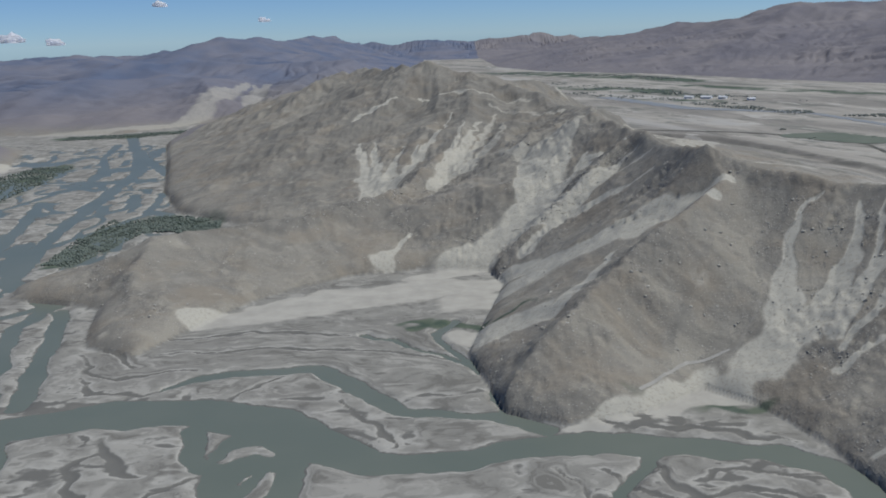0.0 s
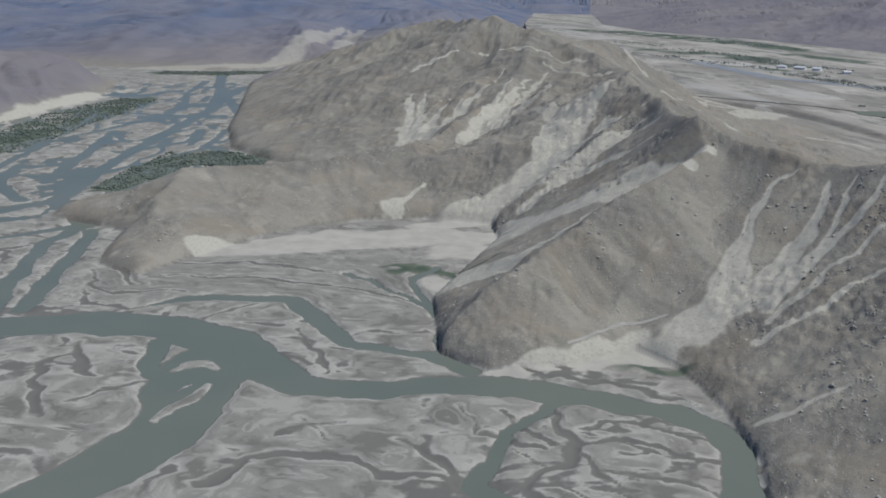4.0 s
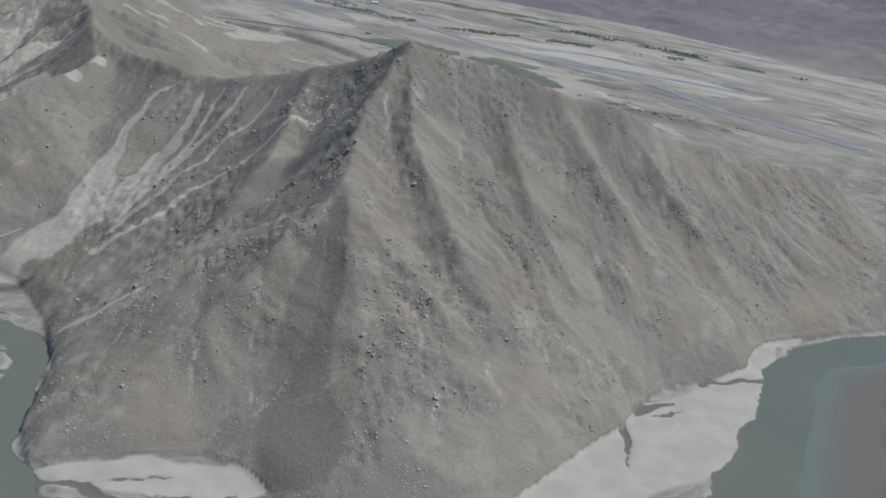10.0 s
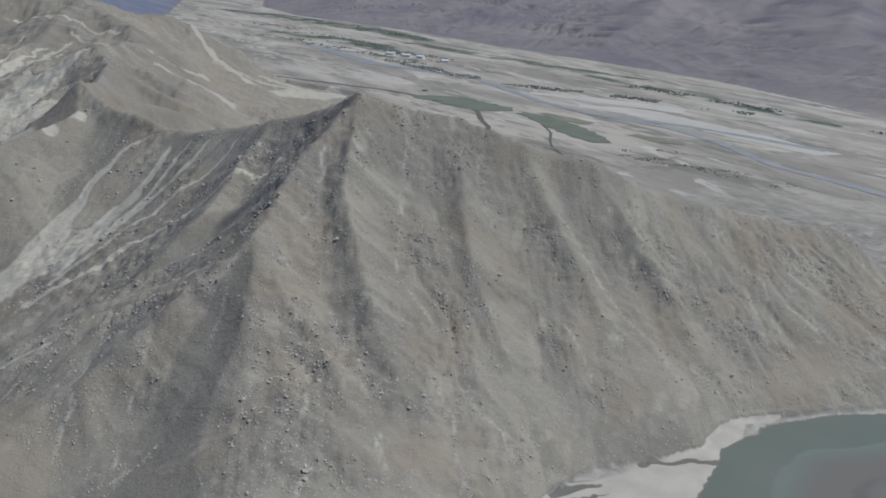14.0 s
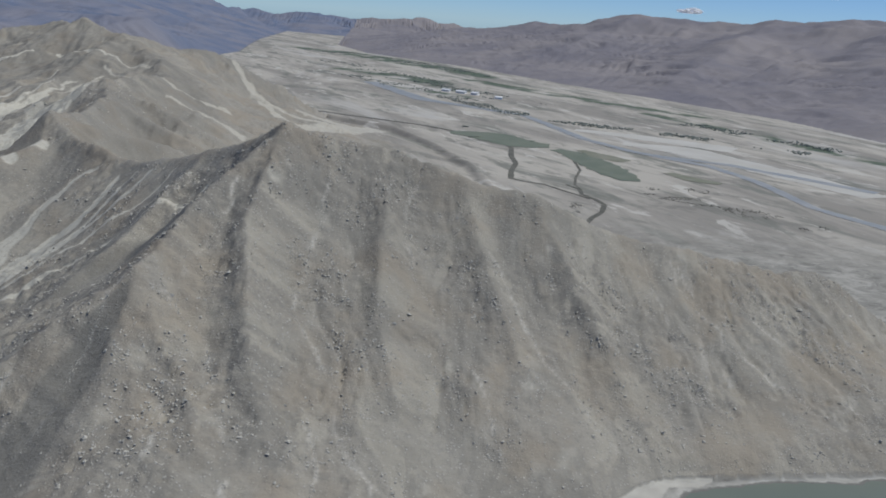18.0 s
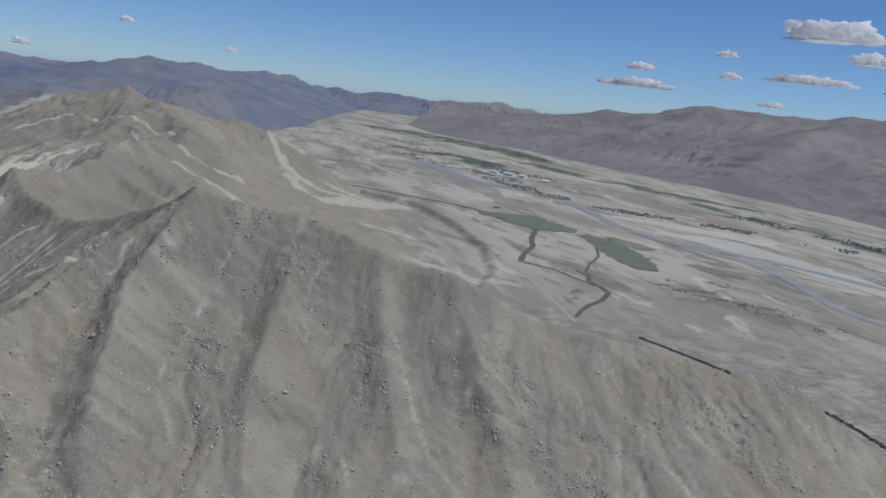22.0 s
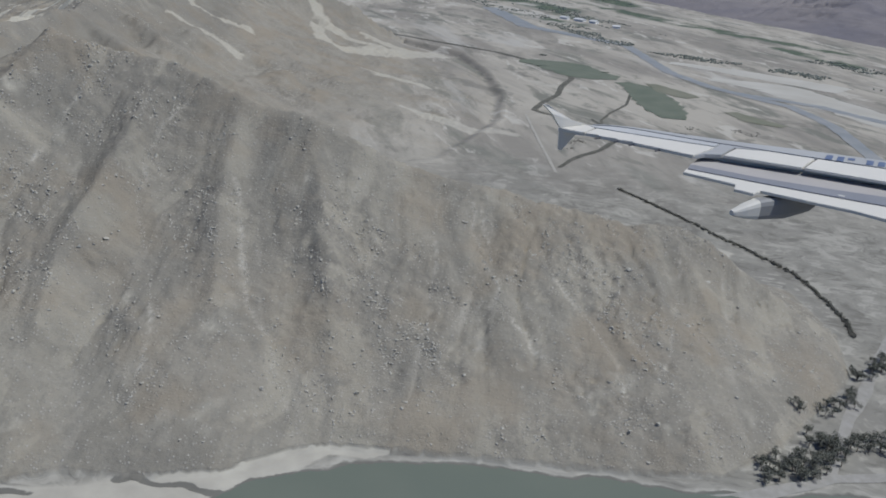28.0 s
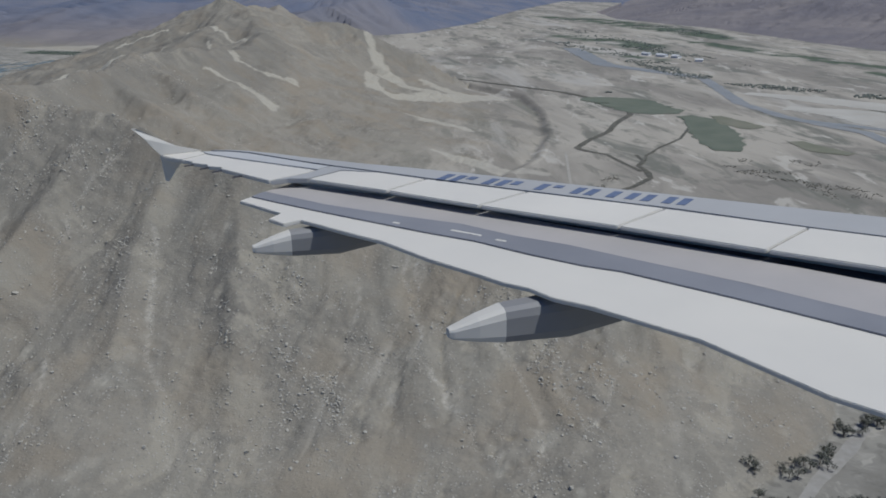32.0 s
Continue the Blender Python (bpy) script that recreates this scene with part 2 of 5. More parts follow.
THIRD_CHANNELS = [
    [(4, 272, 1.2), (-8, 296, 1.2), (-11, 312, 1.8), (-5, 326, 1.6)], [(-131, 230, 1.6), (-125, 211, 1.3), (-119, 195, 1.2), (-117, 183, 1.6), (-108, 170, 2.2), (-98, 155, 3)],
    [(-262, 332, 10), (-240, 290, 6), (-204, 246, 6)], [(-262, 332, 8), (-229, 316, 3), (-192, 306, 4), (-187, 264, 3), (-182, 247, 3)],
    [(-216, 402, 6), (-190, 376, 4), (-176, 358, 4), (-178, 330, 3), (-168, 300, 3), (-158, 275, 3), (-148, 250, 3)],
]
FOURTH_CHANNELS = [
    [(-168, 352, 3), (-160, 330, 3), (-152, 299, 3.2), (-145, 274, 3.2), (-138, 252, 3)],
    [(-330, 900, 5), (-280, 760, 6), (-262, 640, 5), (-240, 500, 4), (-216, 402, 5), (-240, 370, 6), (-262, 332, 8), (-320, 290, 9), (-420, 262, 10)],
    [(-300, 700, 3), (-320, 560, 3), (-290, 440, 3), (-262, 350, 4)], [(-390, 1050, 6), (-340, 920, 5), (-230, 700, 3), (-205, 560, 2.5), (-230, 470, 3)],
    [(-360, 700, 2), (-330, 600, 2), (-345, 500, 2), (-320, 420, 2), (-290, 350, 3)],
]
FIFTH_CHANNELS = [
    [(-300, 620, 4), (-275, 540, 4), (-255, 470, 4)], [(-240, 640, 4), (-225, 590, 4), (-250, 540, 4)], [(-380, 980, 4), (-350, 860, 3), (-300, 740, 3)],
    [(-290, 480, 3), (-270, 430, 4), (-235, 400, 4)], [(-205, 330, 2), (-190, 345, 2.5), (-172, 368, 3)], [(-230, 290, 2.5), (-212, 280, 2.5), (-196, 262, 3)],
    [(48, 218, 3), (44, 205, 1.6), (34, 192, 1.2), (30, 166, 2.2), (46, 152, 2.4), (66, 149, 2.2), (88, 143, 3)],
]
CHANNELS = FIRST_CHANNELS + SECOND_CHANNELS + THIRD_CHANNELS + FOURTH_CHANNELS + FIFTH_CHANNELS
SHALLOWS = [(256, 92, 13), (270, 109, 13), (291, 133, 13), (315, 160, 13), (345, 166, 11), (400, 170, 14), (450, 165, 16)]
# small islands in the channels
ISLANDS = [
    [(-65, 213, 1.2), (-61, 219, 3.4), (-57, 220, 3.6), (-53, 216, 1.6)], [(-56, 183, 1.6), (-53, 196, 3.2), (-50, 207, 1.2)], [(-58, 201, 0.5), (-55, 206, 0.7)],
    [(-222, 284, 4), (-206, 288, 8), (-196, 302, 4)], [(-210, 262, 3), (-199, 258, 5), (-190, 260, 3)], [(-234, 283, 3), (-226, 280, 3)], [(-190, 243, 1.2), (-184, 240, 1)],
    [(88, 224, 0.8), (92, 214, 0.9)],
]
# shallow, mostly dry runnels across the bars
FIRST_BAR_RUNNELS = [
    [(8, 183, 0.6), (18, 177, 1.1), (28, 166, 1.7), (39, 151, 1.9), (47, 147, 2.2)],
    [(-34, 153, 1.5), (-28, 158, 1.2), (-25, 170, 1), (-15, 171, 1.3), (-1, 171, 1.1), (8, 166, 0.9), (16, 167, 0.8), (28, 166, 1.2)],
    [(30, 124, 2.4), (36, 133, 2.2), (42, 141, 2), (48, 147, 2.4), (64, 151, 2.2)], [(-40, 140, 1.2), (-17, 143, 1), (-5, 142, 1.2), (6, 140, 1), (13, 133, 1.2), (24, 120, 1.4)],
    [(14, 144, 0.3), (24, 146, 0.6), (33, 148, 0.3)],
]
SECOND_BAR_RUNNELS = [
    [(47, 207, 1.4), (51, 191, 1.2), (50, 179, 1.2), (45, 173, 1.2), (38, 161, 1.2)], [(21, 205, 0.4), (28, 190, 0.9)],
]
BAR_RUNNELS = FIRST_BAR_RUNNELS + SECOND_BAR_RUNNELS
FIRST_BRAID_RUNNELS = [
    [(29, 191, 0.7), (38, 186, 1.2), (46, 185, 1)], [(37, 182, 0.6), (46, 177, 0.9)], [(51, 187, 0.8), (57, 176, 0.9), (64, 170, 0.8)],
    [(52, 190, 0.9), (65, 193, 0.8), (78, 188, 1), (90, 184, 1)], [(57, 198, 0.7), (64, 203, 0.7), (76, 200, 0.7), (89, 196, 0.8)], [(58, 178, 0.6), (70, 176, 0.7), (88, 170, 0.8)],
    [(60, 168, 0.6), (72, 162, 0.7), (86, 158, 0.8)], [(41, 165, 1.6), (47, 156, 2), (54, 151, 1.6)], [(32, 203, 0.5), (39, 194, 0.9), (48, 187, 0.9)],
]
SECOND_BRAID_RUNNELS = [
    [(48, 170, 0.6), (58, 163, 0.8), (70, 154, 0.7)],
]
BRAID_RUNNELS = FIRST_BRAID_RUNNELS + SECOND_BRAID_RUNNELS
FIRST_POINT_RUNNELS = [
    [(-18, 191, 0.4), (-7, 180, 0.8)], [(-39, 252, 0.7), (-26, 229, 1), (-21, 221, 0.9)], [(98, 141, 0.7), (109, 135, 1.2), (119, 127, 1.2), (129, 125, 1), (144, 126, 0.8)],
    [(109, 137, 0.2), (117, 138, 0.5), (125, 138, 0.2)], [(119, 133, 0.2), (130, 129, 0.5), (138, 129, 0.2)], [(232, 151, 1.4), (229, 144, 1.5), (226, 136, 0.5)],
    [(232, 151, 1.6), (240, 155, 2), (250, 158, 0.8)], [(240, 150, 0.2), (246, 152, 0.5), (252, 154, 0.2)], [(262, 166, 0.8), (276, 168, 1.2), (286, 165, 1.6)],
]
SECOND_POINT_RUNNELS = [
    [(226, 136, 0.25), (223, 129, 0.25)],
]
POINT_RUNNELS = FIRST_POINT_RUNNELS + SECOND_POINT_RUNNELS
FIRST_SPIT_RUNNELS = [
    [(-103, 227, 0.8), (-97, 217, 1.4), (-90, 208, 1.7), (-84, 206, 0.7)], [(-99, 217, 0.6), (-105, 212, 1.2), (-99, 198, 1), (-93, 190, 1.2), (-86, 178, 1)],
    [(-68, 205, 0.7), (-76, 196, 0.6), (-84, 189, 0.7)], [(-153, 212, 1.2), (-140, 202, 1.4), (-122, 187, 1.4)],
    [(-137, 296, 0.7), (-127, 278, 0.9), (-117, 272, 0.7), (-106, 277, 0.7), (-90, 278, 0.6)], [(-129, 273, 0.7), (-118, 260, 0.8), (-103, 258, 0.8), (-98, 264, 0.8)],
    [(-75, 254, 0.8), (-67, 264, 0.7), (-60, 271, 0.5)],
]
SECOND_SPIT_RUNNELS = [
    [(-143, 315, 1), (-123, 295, 1.4), (-113, 283, 0.8)],
]
SPIT_RUNNELS = FIRST_SPIT_RUNNELS + SECOND_SPIT_RUNNELS
FAR_RUNNELS = [
    [(-110, 295, 0.7), (-70, 300, 0.8), (-30, 294, 0.8), (-4, 282, 0.8)], [(-120, 308, 0.7), (-80, 318, 0.9), (-45, 312, 0.6)], [(-200, 320, 1.6), (-186, 312, 1.4), (-176, 296, 1.2)], [(-178, 276, 1.4), (-168, 262, 1.4)], [(-200, 340, 1.4), (-182, 336, 1.2)], [(-350, 420, 4), (-310, 380, 4), (-280, 330, 4)],
    [(30, 238, 0.6), (46, 228, 0.9), (64, 226, 1), (84, 216, 0.8)], [(-180, 220, 1.2), (-160, 206, 1.2), (-140, 180, 1.6)], [(-170, 190, 1.4), (-150, 176, 1.2), (-128, 172, 1)],
]
RUNNELS = BAR_RUNNELS + BRAID_RUNNELS + POINT_RUNNELS + SPIT_RUNNELS + FAR_RUNNELS
# sand: centre line and half width of chutes and fans
FIRST_SANDS = [
    [(100, 332, 1.5), (83, 334, 3.5), (60, 338, 5), (39, 345, 6), (18, 372, 9), (-15, 370, 15), (-60, 352, 18), (-104, 328, 8)],
    [(53, 321, 1.2), (44, 300, 3), (30, 285, 5), (10, 295, 9), (-2, 305, 7)], [(48, 500, 8), (44, 475, 13), (39, 453, 12), (31, 424, 9), (17, 410, 7), (0, 400, 7), (-20, 385, 9)],
    [(72, 424, 1.5), (57, 415, 3), (43, 404, 4), (26, 388, 5)], [(85, 411, 1), (73, 419, 2), (62, 415, 2)],
]
SECOND_SANDS = [
    [(20, 520, 2), (34, 500, 6), (40, 480, 10)], [(60, 520, 2), (52, 500, 5), (44, 480, 8)], [(72, 520, 1), (60, 490, 4), (48, 470, 6)],
    [(-54, 724, 2), (-71, 708, 3), (-87, 692, 2)], [(-28, 424, 1), (-34, 412, 2.4), (-40, 402, 6)], 
    [(124, 313, 1), (110, 302, 2.4), (103, 283, 4), (97, 265, 6.5), (86, 251, 8), (74, 247, 8)],
    [(136, 302, 0.8), (133, 295, 1.6), (124, 285, 2.4), (114, 272, 4.5), (102, 263, 6.5), (90, 252, 6.5)],
]
THIRD_SANDS = [
    [(150, 290, 0.8), (142, 282, 2), (125, 272, 3.4), (108, 254, 4.5)], [(172, 258, 0.5), (155, 252, 0.9), (136, 250, 1.2), (116, 241, 1.6), (102, 237, 2)],
    [(143, 298, 0.4), (132, 284, 1.0), (119, 270, 1.4)], [(158, 280, 0.4), (140, 268, 1.0), (122, 256, 1.4), (106, 246, 1.6)], [(118, 202, 0.6), (108, 201, 1.2), (99, 201, 1.8)],
    [(27, 228, 2), (50, 238, 6), (72, 250, 7)],
]
FOURTH_SANDS = [
    [(215, 360, 6), (250, 400, 14), (290, 380, 16), (340, 365, 14), (400, 360, 8)], [(-33, 727, 2), (20, 690, 3), (50, 676, 2.5)],
    [(113, 758, 4), (147, 690, 8), (170, 700, 12), (190, 750, 14)], [(20, 668, 1.5), (89, 587, 3), (117, 612, 4)], [(95, 535, 1.5), (112, 545, 3), (138, 538, 5)],
]
SANDS = FIRST_SANDS + SECOND_SANDS + THIRD_SANDS + FOURTH_SANDS
# sand fans with long fingers on the back mountain, and sand at the feet of the far ranges
FIRST_FAN_SANDS = [
    [(-76, 640, 0.8), (-66, 582, 5), (-56, 519, 6), (-54, 490, 4)], [(-63, 630, 0.6), (-57, 569, 5), (-53, 518, 5)], [(-41, 606, 0.6), (-46, 561, 4.5), (-50, 522, 5)],
    [(-30, 590, 0.6), (-36, 535, 4), (-47, 520, 4)], [(-9, 650, 0.6), (-22, 596, 2.6), (-35, 557, 4), (-45, 521, 4)], [(23, 650, 0.6), (11, 580, 4), (-6, 523, 6), (-19, 497, 4)],
    [(12, 630, 0.6), (1, 575, 4), (-13, 512, 5)], [(29, 625, 0.6), (18, 551, 3), (1, 521, 5)],
]
SECOND_FAN_SANDS = [
    [(1, 620, 0.6), (-8, 565, 2.6), (-14, 522, 4)],
]
FAN_SANDS = FIRST_FAN_SANDS + SECOND_FAN_SANDS
FIRST_FACE_SANDS = [
    [(55, 500, 3.9), (44, 458, 10.4), (35, 437, 9.1), (24, 422, 9.1), (9, 407, 10.4), (-4, 400, 11.7)], [(31, 485, 1.3), (31, 446, 6.5), (27, 425, 7.8)], [(65, 462, 1.3), (53, 441, 5.2), (37, 427, 6.5)],
    [(84, 428, 0.9), (66, 425, 3.1), (49, 414, 4.4), (35, 424, 6.5)], [(82, 383, 0.9), (63, 396, 2.9), (44, 405, 3.9), (24, 410, 6.5)], [(78, 443, 0.8), (64, 456, 2.1), (59, 446, 2.6)],
    [(89, 322, 2.6), (76, 335, 5.9), (57, 337, 7.8), (38, 343, 9.1), (19, 346, 10.4), (-1, 350, 13.0)],
]
SECOND_FACE_SANDS = [
    [(-44, 474, 3), (-62, 481, 5), (-90, 492, 7), (-113, 500, 8), (-135, 495, 7)],
]
FACE_SANDS = FIRST_FACE_SANDS + SECOND_FACE_SANDS
RANGE_SANDS = [
    [(-350, 1470, 6), (-359, 1324, 24), (-353, 1210, 18), (-370, 1155, 8), (-405, 1120, 6)], [(-316, 1482, 6), (-313, 1348, 18), (-300, 1250, 6)], [(-340, 1470, 3), (-316, 1420, 10)], [(-420, 873, 8), (-414, 758, 10), (-410, 682, 10), (-400, 624, 9), (-396, 585, 8), (-413, 550, 8), (-445, 530, 9)],
    [(-408, 545, 6), (-362, 475, 5), (-353, 447, 7), (-375, 425, 9)], [(-383, 1148, 8), (-445, 1101, 12), (-521, 1090, 12)],
]
BAR_SANDS = [[(170, 108, 4), (186, 116, 8), (214, 126, 11), (244, 142, 15), (268, 156, 12), (282, 170, 4)], [(100, 141, 3), (118, 140, 7), (138, 133, 6)], [(278, 168, 3), (289, 179, 4), (300, 189, 3), (314, 192, 1)], [(150, 118, 3), (176, 110, 4), (190, 114, 5)]]
PLAIN_SANDS = [[(150, 800, 5), (170, 783, 9), (200, 764, 9)], [(300, 715, 4), (318, 700, 8), (336, 684, 6)], [(240, 540, 4), (278, 526, 11), (308, 523, 5)], [(230, 1740, 8), (299, 1630, 14), (364, 1493, 10)],
               [(80, 840, 4), (142, 755, 14), (192, 742, 15), (216, 800, 10)], [(190, 640, 4), (214, 626, 9), (240, 618, 4)]]
PLAIN_DARKS = [[(430, 212, 6), (446, 236, 13), (462, 268, 15)], [(400, 578, 3), (425, 567, 6), (444, 573, 4)], [(406, 537, 3), (430, 540, 6), (459, 542, 7), (470, 503, 8), (480, 480, 6)], [(448, 600, 3), (468, 590, 6)], [(440, 660, 4), (470, 652, 7), (492, 650, 4)], [(280, 760, 5), (300, 735, 8)], [(230, 700, 6), (262, 680, 9), (290, 650, 6)]]
# bouldery crags
CRAGS = [[(-160, 395, 6), (-138, 414, 8), (-98, 442, 8), (-60, 452, 9), (-36, 478, 7)], [(20, 400, 6), (50, 418, 7), (80, 440, 6)], [(338, 262, 3), (350, 256, 7), (364, 244, 8), (372, 232, 5)], [(302, 222, 5), (314, 218, 6), (324, 212, 4)], [(206, 222, 3), (214, 214, 5), (222, 200, 4)], [(176, 186, 2), (180, 172, 4), (182, 158, 4)], [(246, 236, 4), (256, 222, 4)], [(290, 246, 4), (296, 238, 4)]]
# steep gullies: centre line and half width
FIRST_GULLIES = [
    [(172, 200, 1.4), (183, 194, 2), (188, 184, 2), (192, 172, 2.2), (196, 163, 2.2), (197, 146, 2)],
    [(204, 206, 1.2), (213, 197, 1.8), (218, 186, 2), (221, 172, 2.2), (226, 163, 2.4), (229, 154, 2)],
    [(164, 198, 1), (159, 184, 1.8), (157, 171, 2.4), (152, 162, 2.6), (148, 154, 2.4), (141, 151, 2), (132, 148, 2)],
    [(133, 196, 1), (130, 187, 1.4), (129.6, 166, 1.6), (129, 152, 1.6)], [(147, 188, 1), (143.7, 180, 1.4), (142.5, 164, 1.6), (141, 155, 1.6)],
]
SECOND_GULLIES = [
    [(246, 258, 1.2), (254, 245, 2.2), (266, 224, 2.8), (272, 212, 3), (280, 205, 3), (287, 195, 2.6), (293, 186, 2)],
    [(232, 238, 1), (238, 225, 1.6), (246, 214, 2), (253, 198, 2), (257, 178, 2)], [(331, 236, 1), (344, 223, 1.6), (357, 210, 1.8)],
    [(345, 250, 1), (356, 235, 1.5), (362, 229, 1.6), (366, 216, 1.6)], [(378, 272, 1.2), (377, 252, 2), (374, 230, 2)],
]
THIRD_GULLIES = [
    [(316, 265, 1.0), (320, 257, 1.6), (325, 247, 1.4), (330, 238, 1.0), (332, 232, 0.8)], [(319, 264, 0.8), (323, 256, 1.2), (327, 248, 0.8)],
    [(186, 240, 0.8), (181, 218, 1.2), (177, 205, 1.2)], [(210, 250, 1), (207, 230, 1.5), (204, 208, 1.4)], [(236, 262, 1), (233, 246, 1.4), (232, 238, 1)],
    [(308, 262, 1), (312, 240, 1.6), (314, 222, 1.6)], [(124, 313, 1.5), (110, 302, 2), (103, 283, 2.5), (97, 265, 3)], [(180, 176, 0.8), (181, 160, 1.2), (180, 136, 1.2)],
    [(212, 176, 0.8), (214, 160, 1.2), (214, 142, 1.2)], [(113, 190, 0.8), (110, 176, 1.2), (106, 160, 1.2)],
]
GULLIES = FIRST_GULLIES + SECOND_GULLIES + THIRD_GULLIES
# shade painted dark on the spur flanks and along the gullies
FIRST_SHADES = [
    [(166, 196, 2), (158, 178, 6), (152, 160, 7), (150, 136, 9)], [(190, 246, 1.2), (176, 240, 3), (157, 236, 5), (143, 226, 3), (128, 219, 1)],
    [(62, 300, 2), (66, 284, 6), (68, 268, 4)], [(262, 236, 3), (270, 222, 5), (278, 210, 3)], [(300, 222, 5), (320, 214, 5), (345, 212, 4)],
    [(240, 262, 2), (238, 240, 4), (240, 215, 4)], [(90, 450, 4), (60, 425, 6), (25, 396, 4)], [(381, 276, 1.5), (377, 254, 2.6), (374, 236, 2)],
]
SECOND_SHADES = [
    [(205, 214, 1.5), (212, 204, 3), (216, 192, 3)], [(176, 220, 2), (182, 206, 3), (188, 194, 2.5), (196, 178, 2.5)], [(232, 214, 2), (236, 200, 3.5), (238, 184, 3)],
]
SHADES = FIRST_SHADES + SECOND_SHADES
# darker ground: rock faces, mud on the low bars, slopes below the crest
BROWN_FACES = [[(-100, 560, 26), (-90, 640, 30), (-40, 720, 32), (20, 640, 26), (40, 560, 18)], [(-140, 412, 14), (-60, 452, 18), (0, 436, 22), (60, 440, 20)], [(-150, 640, 26), (-120, 760, 30), (-90, 860, 30)],
               [(10, 730, 24), (70, 650, 26), (100, 560, 24), (96, 480, 18), (110, 400, 20), (130, 350, 18)], [(-60, 860, 30), (0, 810, 34), (60, 830, 30), (110, 840, 20)], [(-200, 214, 14), (-170, 202, 16), (-150, 186, 14), (-130, 166, 12)]]
CREST_FACES = [[(196, 250, 14), (226, 244, 22), (256, 244, 20), (284, 250, 12)], [(206, 214, 10), (236, 214, 14)]]
# green ground: centre line and half width
FIRST_GREENS = [
    [(-350, 390, 14), (-345, 470, 26), (-352, 580, 26), (-370, 700, 30), (-372, 800, 18)], [(-205, 430, 8), (-205, 480, 14), (-200, 540, 20), (-165, 520, 20), (-145, 492, 5)],
    [(-470, 1050, 16), (-400, 1060, 24), (-340, 1090, 16)], [(30, 300, 0.5), (-8, 318, 4), (-20, 322, 5)],
    [(24, 2067, 30), (116, 2002, 55), (239, 1839, 60), (340, 1700, 50), (400, 1560, 26)], [(367, 1470, 22), (442, 1353, 26), (547, 1218, 22), (630, 1134, 14)],
    [(144, 1511, 28), (219, 1458, 40), (289, 1384, 40), (324, 1264, 24)],
]
SECOND_GREENS = [
    [(560, 1120, 16), (640, 960, 18), (700, 800, 14)], [(240, 1250, 12), (330, 1180, 14)], [(50, 245, 3), (66, 243, 4), (82, 232, 3)],
]
GREENS = FIRST_GREENS + SECOND_GREENS


def hills(x, y, foot, crests, base, soft, toe, rill=0, apron=0.0, keep=None, jag=0.0):
    """Straight slopes from the crests down to the foot of a range."""
    xs, ys = [p[0] for p in foot], [p[1] for p in foot]
    out = np.zeros(x.shape)
    box = (x > min(xs)) & (x < max(xs)) & (y > min(ys)) & (y < max(ys))
    box &= inside(x, y, foot)
    if not box.any():
        return out
    px, py = x[box], y[box]
    ring = foot + foot[:1]
    dfoot = sum(np.maximum(line_dist(px, py, ring[k:k + 2])[0], 0.01) ** -5.0 for k in range(len(foot))) ** -0.2
    dfoot = dfoot * (1 + 0.12 * vnoise(px / toe, py / toe, 3))
    acc = np.full(px.shape, 1.0 - len(crests))
    front = 1 - smooth(py, 300, 360) * smooth(px, 60, 130)
    top_h, streak, gully = (np.zeros(px.shape) for _ in range(3))
    for k, c in enumerate(crests):
        d, z, s = line_dist(px, py, c, along=True)
        u = d / (dfoot + d + 1e-6)
        z = z * (1 + jag * (vnoise(px / 330, py / 330, 43) + 0.6 * vnoise(px / 120, py / 120, 44) + 0.3 * vnoise(px / 50, py / 50, 45)))
        h = np.maximum(z - base, 0) * (1 - u) ** (1 + apron * smooth(py, 290, 345) * smooth(px, 50, 130))
        if rill:
            wander = 0.3 * rill * vnoise(px / rill, py / rill, 19)
            q = s + wander
            body = np.minimum(1, 4 * u) * np.minimum(1, 3.2 * (1 - u)) * np.minimum(h / 10, 1)
            weight = 0.55 + 0.75 * smooth(vnoise(px / (2.6 * rill), py / (2.6 * rill), 37), -0.4, 0.5)
            cut1 = np.abs(vnoise(q / rill + 7 * k, d / (9 * rill), 23 + k))
            cut2 = np.abs(vnoise(q / (0.4 * rill) + 3 * k, d / (6 * rill), 29 + k))
            cut3 = np.abs(vnoise(q / (0.18 * rill) + 5 * k, d / (3 * rill), 31 + k))
            h = h + body * rill * (weight * (0.15 * (np.minimum(cut1 * 2.2, 1) - 0.75) + 0.13 * (np.minimum(cut2 * 2.4, 1) - 0.7) + 0.075 * (np.minimum(cut3 * 2.4, 1) - 0.7)))
            if keep is not None:
                lead = h > top_h
                top_h = np.where(lead, h, top_h)
                band = 0.6 * vnoise(q / 6.5 + 11 * k, d / 34, 131 + k) + 0.3 * vnoise(q / 1.8 + 4 * k, d / 14, 137 + k) + 0.22 * vnoise(px / 11, py / 11, 139)
                bed = smooth(0.16 - cut2 - 0.4 * cut1, 0, 0.14) * body
                streak, gully = np.where(lead, band * front, streak), np.where(lead, bed * front, gully)
        acc += np.exp(np.clip(h / soft, 0, 300))
    out[box] = soft * np.log(np.maximum(acc, 1))
    if keep is not None:
        keep["streak"][box], keep["gully"][box] = streak, gully
    return out


